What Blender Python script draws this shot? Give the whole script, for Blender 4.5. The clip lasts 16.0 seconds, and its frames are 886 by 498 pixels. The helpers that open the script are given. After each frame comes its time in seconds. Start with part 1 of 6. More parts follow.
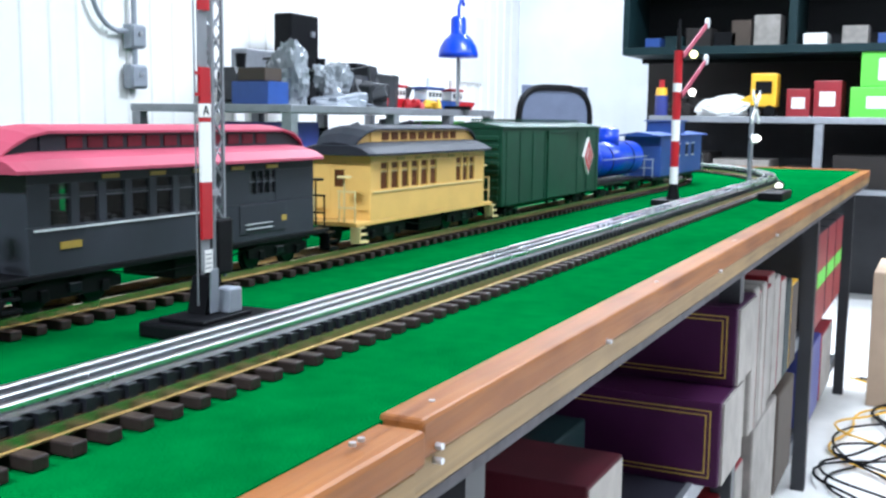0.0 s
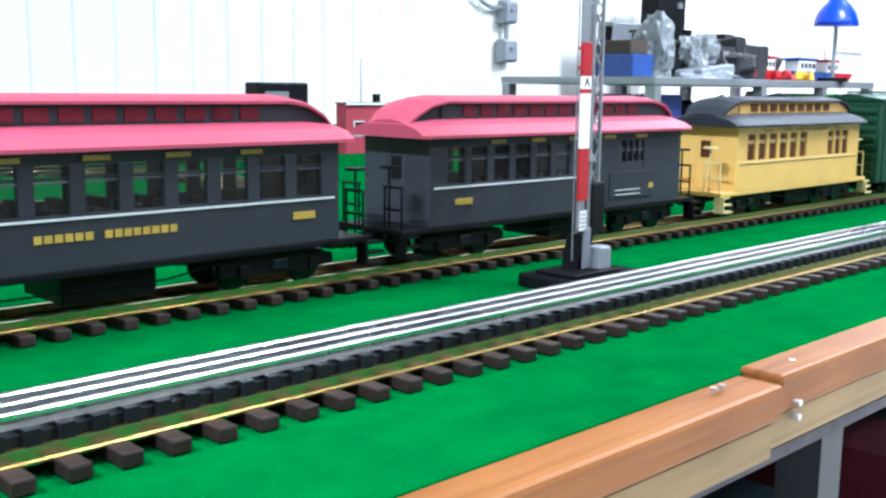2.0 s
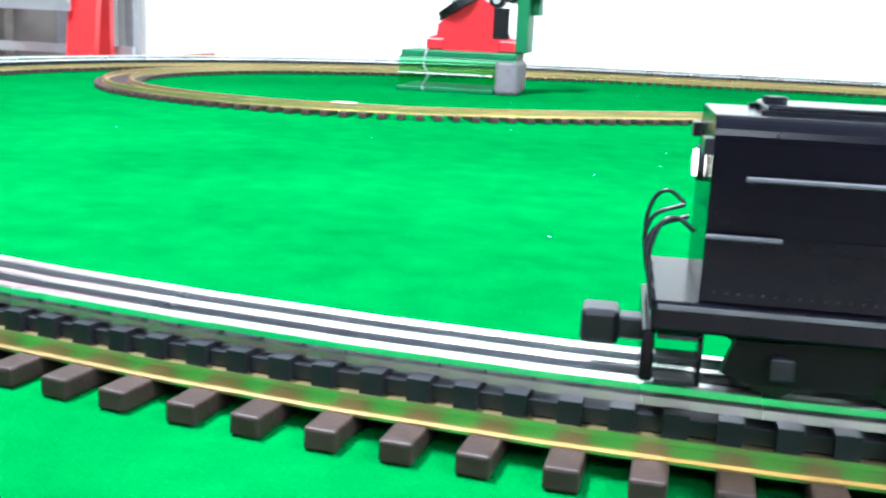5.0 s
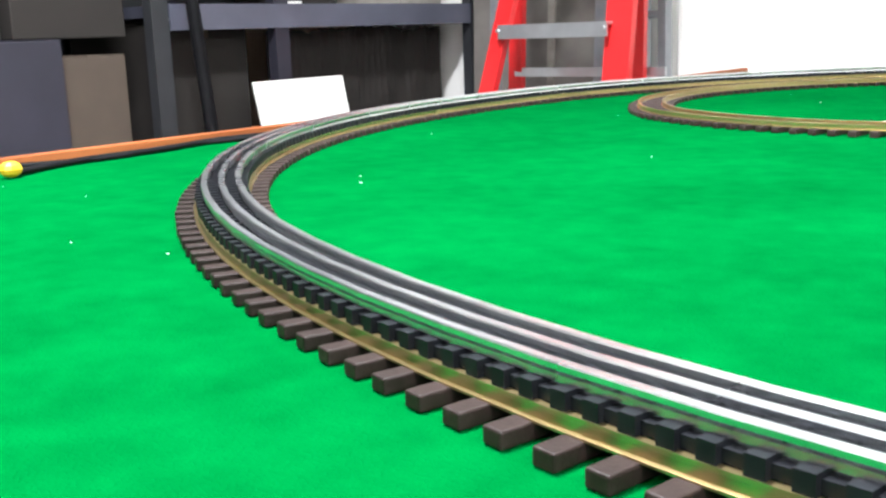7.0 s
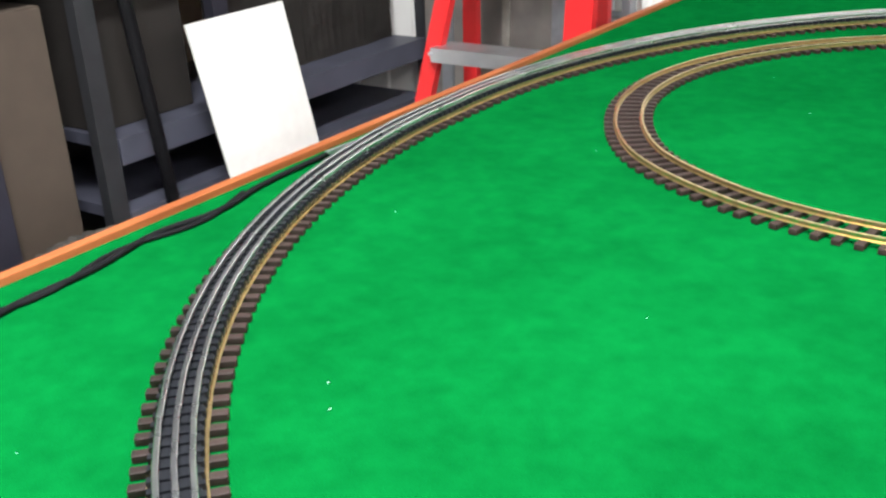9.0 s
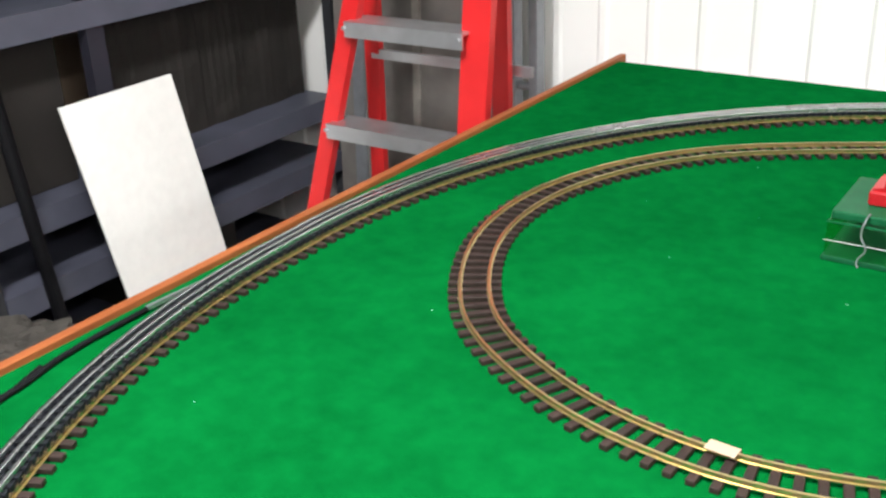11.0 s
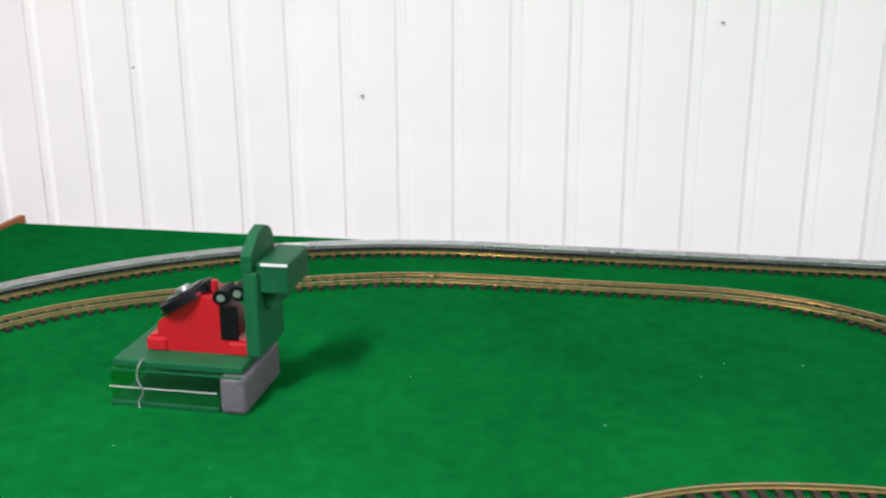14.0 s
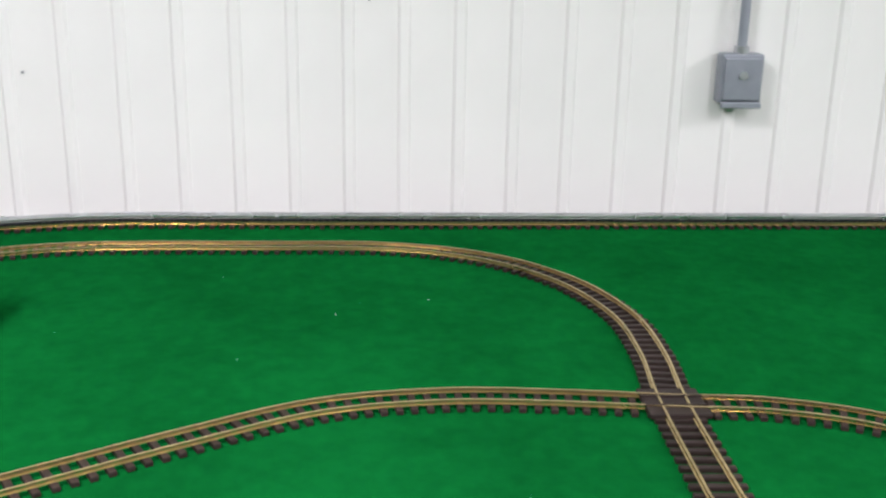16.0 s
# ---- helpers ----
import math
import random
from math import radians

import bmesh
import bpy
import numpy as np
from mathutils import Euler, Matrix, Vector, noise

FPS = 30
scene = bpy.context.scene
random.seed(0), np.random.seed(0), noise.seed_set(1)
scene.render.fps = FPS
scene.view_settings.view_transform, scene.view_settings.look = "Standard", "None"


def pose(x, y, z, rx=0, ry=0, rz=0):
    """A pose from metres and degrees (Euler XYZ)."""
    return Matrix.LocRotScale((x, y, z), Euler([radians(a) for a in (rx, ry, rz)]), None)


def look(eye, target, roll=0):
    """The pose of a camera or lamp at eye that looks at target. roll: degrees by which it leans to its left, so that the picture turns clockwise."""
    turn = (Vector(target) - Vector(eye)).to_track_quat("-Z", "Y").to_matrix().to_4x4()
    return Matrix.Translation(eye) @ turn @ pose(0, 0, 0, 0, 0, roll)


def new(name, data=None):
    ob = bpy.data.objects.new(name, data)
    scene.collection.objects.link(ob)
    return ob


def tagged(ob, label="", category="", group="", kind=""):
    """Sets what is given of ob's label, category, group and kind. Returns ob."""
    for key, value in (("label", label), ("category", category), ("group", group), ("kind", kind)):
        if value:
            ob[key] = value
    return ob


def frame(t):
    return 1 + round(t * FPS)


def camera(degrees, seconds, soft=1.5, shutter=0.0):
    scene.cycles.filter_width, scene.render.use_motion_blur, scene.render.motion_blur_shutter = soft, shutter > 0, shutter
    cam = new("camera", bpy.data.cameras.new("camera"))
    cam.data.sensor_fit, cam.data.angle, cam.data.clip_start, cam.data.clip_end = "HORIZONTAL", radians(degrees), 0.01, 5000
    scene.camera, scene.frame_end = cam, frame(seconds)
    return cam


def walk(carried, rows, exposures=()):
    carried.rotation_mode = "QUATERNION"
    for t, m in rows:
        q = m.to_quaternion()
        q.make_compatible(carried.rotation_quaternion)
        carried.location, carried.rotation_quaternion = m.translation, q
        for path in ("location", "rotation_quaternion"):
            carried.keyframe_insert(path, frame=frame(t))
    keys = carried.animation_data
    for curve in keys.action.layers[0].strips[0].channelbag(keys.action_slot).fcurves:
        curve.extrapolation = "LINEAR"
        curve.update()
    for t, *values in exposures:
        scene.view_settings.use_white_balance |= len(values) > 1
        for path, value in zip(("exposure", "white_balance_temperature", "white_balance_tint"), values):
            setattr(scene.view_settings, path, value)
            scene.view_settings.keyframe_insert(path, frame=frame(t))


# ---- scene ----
cam = camera(46.5, 16.0, soft=2.5, shutter=0.12)
PATH = [
    (0, (1.234, -0.290, 1.145), (3.018, 0.579, 0.895), 0.7),
    (0.5, (1.219, -0.298, 1.145), (2.930, 0.701, 0.873), 0.3),
    (1, (1.216, -0.305, 1.142), (2.866, 0.794, 0.876), 0.2),
    (1.5, (1.197, -0.304, 1.139), (2.663, 1.022, 0.833), -0.4),
    (2, (1.166, -0.321, 1.144), (2.549, 1.090, 0.834), 0.7),
    (2.5, (1.127, -0.305, 1.137), (2.300, 1.278, 0.795), 1.4),
    (3, (1.090, -0.294, 1.134), (2.027, 1.437, 0.782), 1.3),
    (3.5, (1.017, -0.286, 1.134), (1.629, 1.584, 0.773), 1.3),
    (4, (0.828, -0.254, 1.128), (1.005, 1.700, 0.726), 3.6),
    (4.2, (0.753, -0.251, 1.129), (0.802, 1.709, 0.706), 4.6),
    (4.5, (0.667, -0.253, 1.136), (0.581, 1.709, 0.709), 4.2),
    (4.7, (0.557, -0.218, 1.123), (0.423, 1.703, 0.710), 3.5),
    (5, (0.490, -0.166, 1.101), (0.180, 1.670, 0.692), 2.6),
    (5.2, (0.500, -0.186, 1.100), (0.011, 1.621, 0.688), 0.3),
    (7.3, (0.430, -0.085, 1.128), (-0.836, 1.473, 0.709), -1.6),
    (7.5, (0.379, -0.056, 1.145), (-0.881, 1.506, 0.738), -1.4),
    (7.7, (0.344, -0.036, 1.172), (-0.899, 1.522, 0.756), -1.8),
    (8, (0.304, 0.000, 1.240), (-0.884, 1.573, 0.787), -2.0),
    (8.2, (0.288, 0.028, 1.293), (-0.876, 1.583, 0.750), -2.0),
    (10.3, (0.283, 0.230, 1.700), (-0.772, 1.694, 0.840), -3.4),
    (10.5, (0.317, 0.310, 1.695), (-0.745, 1.780, 0.854), -3.0),
    (11, (0.371, 0.402, 1.716), (-0.673, 1.904, 0.906), -2.3),
    (11.5, (0.389, 0.438, 1.782), (-0.475, 2.072, 1.016), -1.6),
    (11.7, (0.385, 0.450, 1.781), (-0.415, 2.132, 1.053), -2.1),
    (12, (0.406, 0.490, 1.806), (-0.288, 2.224, 1.090), -2.7),
    (12.5, (0.476, 0.548, 1.799), (-0.082, 2.352, 1.140), -2.0),
    (13, (0.607, 0.555, 1.824), (0.089, 2.370, 1.161), -1.5),
    (13.5, (0.782, 0.536, 1.802), (0.348, 2.376, 1.150), 0.1),
    (14, (0.929, 0.471, 1.799), (0.578, 2.350, 1.214), -0.3),
    (14.5, (0.983, 0.406, 1.796), (0.690, 2.285, 1.177), 0.4),
    (15, (0.907, 0.266, 1.808), (0.926, 2.169, 1.193), 1.2),
    (15.5, (1.077, 0.291, 1.745), (1.127, 2.208, 1.178), 0.2),
    (16, (1.188, 0.304, 1.739), (1.306, 2.216, 1.163), 1.0),
]
walk(cam, [(t, look(eye, target, roll)) for t, eye, target, roll in PATH],
     exposures=[(0, -0.06, 5650, 9), (2.0, 0.2, 5600, 8), (2.5, 0.6, 5550, 9), (3.0, 0.85, 5500, 8), (4.0, 1.2, 5500, 8), (4.5, 1.5, 5600, 8), (5.2, 1.10, 5900, 9), (7.3, 0.72, 6500, 11), (8.2, 0.58, 6600, 11), (10.3, 0.2, 6700, 10), (11.2, 0.12, 6700, 10), (12.3, -0.2, 6500, 13), (13.0, -0.42, 6500, 17), (13.5, -0.32, 6500, 17), (14.2, -0.18, 6500, 17), (14.8, -0.16, 6500, 17), (15.4, -0.22, 6500, 17), (16, -0.32, 6500, 18)])

# ---- light: rows of ceiling tubes in a workshop, nothing from outside ----
world = bpy.data.worlds.new("world")
scene.world = world
world.use_nodes = True
world.node_tree.nodes["Background"].inputs[0].default_value = (0.9, 0.95, 1.0, 1)
world.node_tree.nodes["Background"].inputs[1].default_value = 0.15


def tube_light(x, y, z, lx, ly, watts, colour=(0.94, 0.97, 1.0)):
    lamp = bpy.data.lights.new("ceiling_tubes", "AREA")
    lamp.shape, lamp.size, lamp.size_y, lamp.energy, lamp.color = "RECTANGLE", lx, ly, watts, colour
    ob = new("ceiling_tubes", lamp)
    ob.location = (x, y, z)
    return ob


CEIL = 3.6
for lx_, ly_, watts_ in ((-0.35, 0.4, 215), (2.8, -0.8, 122), (5.8, 0.4, 220), (8.2, 2.2, 100)):
    tube_light(lx_, ly_, CEIL - 0.1, 0.3, 1.2, watts_)
for lx_, watts_ in ((0.5, 55), (4.2, 35), (7.2, 150)):
    tube_light(lx_, -3.0, CEIL - 0.1, 1.2, 0.3, watts_)

# ---- materials ----
H = 0.95          # table top


def material(name, colour, rough=0.5, metal=0.0, vary=0.15, scale=20.0, bump=0.0, bump_scale=None, dark=None, coat=0.0, detail=6.0, spec=0.5):
    m = bpy.data.materials.new(name)
    m.use_nodes = True
    n, l = m.node_tree.nodes, m.node_tree.links
    b = n["Principled BSDF"]
    b.inputs["Roughness"].default_value = rough
    b.inputs["Metallic"].default_value = metal
    b.inputs["Coat Weight"].default_value = coat
    b.inputs["Specular IOR Level"].default_value = spec
    tc = n.new("ShaderNodeTexCoord")
    fine = n.new("ShaderNodeTexNoise")
    fine.inputs["Scale"].default_value, fine.inputs["Detail"].default_value = scale, detail
    wide = n.new("ShaderNodeTexNoise")
    wide.inputs["Scale"].default_value, wide.inputs["Detail"].default_value = scale / 9.0, 3.0
    l.new(tc.outputs["Object"], fine.inputs["Vector"])
    l.new(tc.outputs["Object"], wide.inputs["Vector"])
    mixf = n.new("ShaderNodeMath")
    mixf.operation = "ADD"
    l.new(fine.outputs["Fac"], mixf.inputs[0])
    l.new(wide.outputs["Fac"], mixf.inputs[1])
    info = n.new("ShaderNodeObjectInfo")
    third = n.new("ShaderNodeMath")
    third.operation = "MULTIPLY_ADD"
    l.new(info.outputs["Random"], third.inputs[0])
    third.inputs[1].default_value = 0.25
    l.new(mixf.outputs[0], third.inputs[2])
    ramp = n.new("ShaderNodeMapRange")
    ramp.inputs["From Min"].default_value, ramp.inputs["From Max"].default_value = 0.7, 1.5
    l.new(third.outputs[0], ramp.inputs["Value"])
    mix = n.new("ShaderNodeMix")
    mix.data_type = "RGBA"
    low = dark or tuple(c * (1 - vary) for c in colour)
    high = tuple(min(1.0, c * (1 + vary)) for c in colour)
    mix.inputs[6].default_value, mix.inputs[7].default_value = (*low, 1), (*high, 1)
    l.new(ramp.outputs[0], mix.inputs[0])
    l.new(mix.outputs[2], b.inputs["Base Color"])
    rr = n.new("ShaderNodeMapRange")
    rr.inputs["To Min"].default_value, rr.inputs["To Max"].default_value = max(0.03, rough - 0.08), min(1, rough + 0.1)
    l.new(wide.outputs["Fac"], rr.inputs["Value"])
    l.new(rr.outputs[0], b.inputs["Roughness"])
    if bump:
        bn = n.new("ShaderNodeTexNoise")
        bn.inputs["Scale"].default_value, bn.inputs["Detail"].default_value = bump_scale or scale * 4, 4.0
        l.new(tc.outputs["Object"], bn.inputs["Vector"])
        bp = n.new("ShaderNodeBump")
        bp.inputs["Strength"].default_value, bp.inputs["Distance"].default_value = 1.0, bump
        l.new(bn.outputs["Fac"], bp.inputs["Height"])
        l.new(bp.outputs[0], b.inputs["Normal"])
    return m


def wood(name, colour, dark, grain=(3, 60, 60)):
    m = bpy.data.materials.new(name)
    m.use_nodes = True
    n, l = m.node_tree.nodes, m.node_tree.links
    b = n["Principled BSDF"]
    b.inputs["Roughness"].default_value = 0.5
    b.inputs["Specular IOR Level"].default_value = 0.2
    tc, mp = n.new("ShaderNodeTexCoord"), n.new("ShaderNodeMapping")
    mp.inputs["Scale"].default_value = grain
    l.new(tc.outputs["Object"], mp.inputs["Vector"])
    a = n.new("ShaderNodeTexNoise")
    a.inputs["Scale"].default_value, a.inputs["Detail"].default_value, a.inputs["Distortion"].default_value = 1.0, 8, 1.2
    l.new(mp.outputs[0], a.inputs["Vector"])
    c = n.new("ShaderNodeTexNoise")
    c.inputs["Scale"].default_value, c.inputs["Detail"].default_value = 6.0, 5
    l.new(tc.outputs["Object"], c.inputs["Vector"])
    add = n.new("ShaderNodeMath")
    add.operation = "ADD"
    l.new(a.outputs["Fac"], add.inputs[0])
    l.new(c.outputs["Fac"], add.inputs[1])
    rg = n.new("ShaderNodeMapRange")
    rg.inputs["From Min"].default_value, rg.inputs["From Max"].default_value = 0.7, 1.3
    l.new(add.outputs[0], rg.inputs["Value"])
    mix = n.new("ShaderNodeMix")
    mix.data_type = "RGBA"
    mix.inputs[6].default_value, mix.inputs[7].default_value = (*dark, 1), (*colour, 1)
    l.new(rg.outputs[0], mix.inputs[0])
    l.new(mix.outputs[2], b.inputs["Base Color"])
    bp = n.new("ShaderNodeBump")
    bp.inputs["Strength"].default_value, bp.inputs["Distance"].default_value = 0.7, 0.0015
    l.new(a.outputs["Fac"], bp.inputs["Height"])
    l.new(bp.outputs[0], b.inputs["Normal"])
    return m


def glow(name, colour, strength):
    m = bpy.data.materials.new(name)
    m.use_nodes = True
    b = m.node_tree.nodes["Principled BSDF"]
    b.inputs["Base Color"].default_value = (*colour, 1)
    b.inputs["Emission Color"].default_value = (*colour, 1)
    b.inputs["Emission Strength"].default_value = strength
    return m


CARPET = material("green_felt", (0.0, 0.092, 0.0175), 0.95, vary=0.28, scale=28, bump=0.0016, bump_scale=420, detail=8, spec=0.0)
WOODTOP = wood("varnished_pine", (0.30, 0.115, 0.029), (0.15, 0.050, 0.012))
WOODPALE = wood("raw_pine", (0.31, 0.205, 0.090), (0.14, 0.090, 0.038))
WOODEND = wood("stained_pine", (0.33, 0.10, 0.034), (0.22, 0.06, 0.02), (60, 3, 60))
GREYPLY = material("grey_board", (0.22, 0.22, 0.23), 0.8, vary=0.3, scale=30)
WALLWHITE = material("white_metal_panel", (0.86, 0.845, 0.82), 0.45, vary=0.05, scale=3, bump=0.0006, bump_scale=6)
WALLBLOCK = material("painted_block", (0.78, 0.81, 0.84), 0.7, vary=0.08, scale=4, bump=0.002, bump_scale=40)
CONCRETE = material("concrete", (0.78, 0.76, 0.73), 0.6, vary=0.15, scale=5, bump=0.001, bump_scale=60)
CEILMAT = material("ceiling_paint", (0.75, 0.75, 0.74), 0.8, vary=0.05, scale=2)
BRASS = material("brass_rail", (0.62, 0.48, 0.24), 0.27, 0.95, vary=0.15, scale=7)
STEEL = material("tinplate_rail", (0.90, 0.92, 0.97), 0.27, 1.0, vary=0.2, scale=40)
TIE = material("brown_plastic_tie", (0.026, 0.016, 0.014), 0.55, vary=0.4, scale=60, bump=0.0004, bump_scale=300, spec=0.25)
OTIE = material("black_plastic_tie", (0.007, 0.008, 0.011), 0.5, vary=0.3, scale=60, spec=0.25)
LOCO = material("dark_brunswick_paint", (0.0020, 0.0020, 0.0042), 0.16, vary=0.3, scale=30, spec=0.10)
LOCOTRIM = material("worn_black_metal", (0.010, 0.011, 0.016), 0.28, 0.1, vary=0.4, scale=80, spec=0.25)
LOUVRE = material("louvre_and_highlight_grey", (0.085, 0.09, 0.105), 0.3, 0.3, vary=0.3, scale=80)
MESHGREY = material("chair_mesh", (0.085, 0.10, 0.15), 0.8, vary=0.15, scale=120)
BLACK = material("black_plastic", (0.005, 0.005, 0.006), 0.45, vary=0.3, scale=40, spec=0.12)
GREYCAR = material("coach_grey_paint", (0.029, 0.032, 0.040), 0.5, vary=0.2, scale=25, spec=0.25)
# Trim tone raised so the coach belt rails carry their highlight in the colour.
GREYTRIM = material("pale_trim", (0.62, 0.64, 0.64), 0.4, vary=0.1, scale=40)
PINK = material("faded_red_roof", (0.36, 0.047, 0.088), 0.6, vary=0.12, scale=15)
REDWIN = material("dark_red_glazing", (0.12, 0.010, 0.020), 0.4, vary=0.4, scale=60, spec=0.2)
PALEGOLD = material("worn_pale_gold_lettering", (0.58, 0.47, 0.20), 0.5, vary=0.3, scale=120)
GOLD = material("gold_lettering", (0.42, 0.28, 0.045), 0.45, vary=0.2, scale=80)
YELLOW = material("cream_yellow_paint", (0.70, 0.43, 0.115), 0.5, vary=0.12, scale=25)
YELLOWTRIM = material("straw_trim", (0.66, 0.53, 0.24), 0.45, vary=0.1, scale=40)
ROOFDARK = material("slate_roof", (0.022, 0.024, 0.032), 0.6, vary=0.25, scale=20, spec=0.2)
ORANGEWIN = material("amber_glazing", (0.10, 0.035, 0.012), 0.5, vary=0.4, scale=50, spec=0.12)
BOXGREEN = material("boxcar_green_paint", (0.005, 0.045, 0.021), 0.5, vary=0.25, scale=25, spec=0.3)
BLUE = material("bright_blue_paint", (0.006, 0.045, 0.50), 0.3, vary=0.12, scale=25)
BLUEDULL = material("caboose_blue_paint", (0.020, 0.06, 0.24), 0.45, vary=0.15, scale=25)
RED = material("signal_red", (0.38, 0.006, 0.012), 0.4, vary=0.12, scale=40)
WHITE = material("white_enamel", (0.78, 0.77, 0.74), 0.4, vary=0.06, scale=30)
GREYMETAL = material("grey_metal", (0.26, 0.27, 0.29), 0.45, 0.5, vary=0.2, scale=30)
BOXGREY = material("electrical_grey", (0.27, 0.29, 0.33), 0.45, 0.2, vary=0.12, scale=30)
ALU = material("aluminium", (0.55, 0.56, 0.58), 0.35, 0.85, vary=0.2, scale=15)
LADDERRED = material("ladder_red_fibreglass", (0.66, 0.018, 0.02), 0.4, vary=0.12, scale=12)
RACKDARK = material("dark_rack_steel", (0.025, 0.026, 0.03), 0.5, 0.2, vary=0.3, scale=12)
# Slate and card tones lowered to hold the shade around the rack.
RACKGREY = material("slate_blue_shelf", (0.022, 0.021, 0.032), 0.5, 0.2, vary=0.2, scale=10)
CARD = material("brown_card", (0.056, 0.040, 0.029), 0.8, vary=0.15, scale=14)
CARDDIM = material("shaded_card", (0.012, 0.0088, 0.007), 0.85, vary=0.2, scale=10)
PURPLE = material("deep_purple_card", (0.040, 0.006, 0.036), 0.5, vary=0.35, scale=10, spec=0.2)
WORNWHITE = material("torn_white_card", (0.25, 0.228, 0.205), 0.8, vary=0.35, scale=18, bump=0.004, bump_scale=22)
REDCARD = material("red_card", (0.22, 0.009, 0.016), 0.45, vary=0.15, scale=15)
GREENCARD = material("leaf_green_card", (0.13, 0.55, 0.05), 0.45, vary=0.1, scale=15)
BLUECARD = material("navy_card", (0.03, 0.04, 0.20), 0.45, vary=0.15, scale=15)
YELLOWPL = material("toy_yellow", (0.75, 0.42, 0.02), 0.4, vary=0.1, scale=30)
TOYGREEN = material("toy_green_enamel", (0.004, 0.080, 0.030), 0.5, vary=0.25, scale=30, spec=0.2)
LUCITE = material("green_tinted_plastic", (0.003, 0.090, 0.031), 0.2, vary=0.3, scale=40, spec=0.3)
TEAL = material("dark_teal_paint", (0.006, 0.020, 0.023), 0.55, vary=0.2, scale=10, spec=0.2)
CLOUDY = material("cloudy_plastic_bag", (0.20, 0.215, 0.235), 0.25, vary=0.2, scale=25)
BROWNCAR = material("brown_wood_model", (0.085, 0.050, 0.046), 0.7, vary=0.25, scale=50)
SCUFFED = material("scuffed_grey_casting", (0.075, 0.070, 0.078), 0.6, vary=0.5, scale=60, spec=0.2)
# Red card darkened in its colour for the shade under the table.
MAROON = material("shaded_red_card", (0.06, 0.006, 0.012), 0.6, vary=0.3, scale=14, spec=0.2)
TANCARD = material("tan_card", (0.42, 0.31, 0.22), 0.8, vary=0.12, scale=12)
# Lighter copy of the slate: light falling on the shelf tops is in the colour.
SHELFTOP = material("lit_slate_shelf", (0.062, 0.064, 0.088), 0.45, vary=0.3, scale=8)
SHEETGREY = material("mottled_grey_brown", (0.135, 0.122, 0.112), 0.6, vary=0.5, scale=9, bump=0.002, bump_scale=25)
TARP = material("dusty_tarpaulin", (0.060, 0.054, 0.048), 0.8, vary=0.5, scale=24, bump=0.004, bump_scale=60, spec=0.15)
RUBBER = material("rubber_cable", (0.006, 0.006, 0.007), 0.6, vary=0.2, scale=40, spec=0.1)
WARMWIN = glow("lit_cab_window", (1.0, 0.48, 0.22), 0.85)
LAMPWHITE = glow("headlamp", (1.0, 0.90, 0.76), 3.5)
LAMPYELLOW = glow("yellow_signal_lamp", (1.0, 0.92, 0.40), 3.5)



def tinted_glass(name, tint, gloss):
    """Thin old glazing: mostly see-through, with a weak mirror sheen."""
    m = bpy.data.materials.new(name)
    m.use_nodes = True
    n, l = m.node_tree.nodes, m.node_tree.links
    clear, shine, mix = n.new("ShaderNodeBsdfTransparent"), n.new("ShaderNodeBsdfGlossy"), n.new("ShaderNodeMixShader")
    clear.inputs["Color"].default_value = (*tint, 1)
    shine.inputs["Roughness"].default_value = 0.08
    mix.inputs[0].default_value = gloss
    l.new(clear.outputs[0], mix.inputs[1])
    l.new(shine.outputs[0], mix.inputs[2])
    l.new(mix.outputs[0], n["Material Output"].inputs[0])
    return m


COACHGLASS = tinted_glass("dusty_coach_glass", (0.86, 0.90, 0.88), 0.06)
CLEARGREEN = tinted_glass("clear_green_plastic", (0.42, 0.86, 0.58), 0.07)
SEATDARK = material("dark_seat_plush", (0.010, 0.009, 0.011), 0.8, vary=0.3, scale=50, spec=0.1)
COAL = material("rough_pinkish_load", (0.17, 0.085, 0.09), 0.9, vary=0.5, scale=90, bump=0.002, bump_scale=220, spec=0.1)
FADEDRED = material("faded_red_model_siding", (0.36, 0.035, 0.06), 0.6, vary=0.2, scale=30)

# ---- mesh helpers ----


def thing(name, loc=(0, 0, 0), label="", category="", group="", kind="", rz=0.0):
    ob = new(name)
    ob.matrix_basis = pose(*loc, 0, 0, rz)
    return tagged(ob, label, category, group, kind)


def mesh_from(name, bm, mat, smooth=False):
    me = bpy.data.meshes.new(name)
    bmesh.ops.recalc_face_normals(bm, faces=bm.faces[:])
    bm.to_mesh(me)
    bm.free()
    me.materials.append(mat)
    if smooth:
        for p in me.polygons:
            p.use_smooth = True
    return me


def part(name, bm, mat, parent=None, label="", smooth=False):
    ob = new(name, mesh_from(name, bm, mat, smooth))
    if parent is not None:
        ob.parent = parent
    if label:
        ob["label"] = label
    return ob


def solo(name, bm, mat, label, category, group="", kind="", loc=(0, 0, 0), smooth=False):
    ob = part(name, bm, mat, None, "", smooth)
    ob.location = loc
    return tagged(ob, label, category, group, kind)


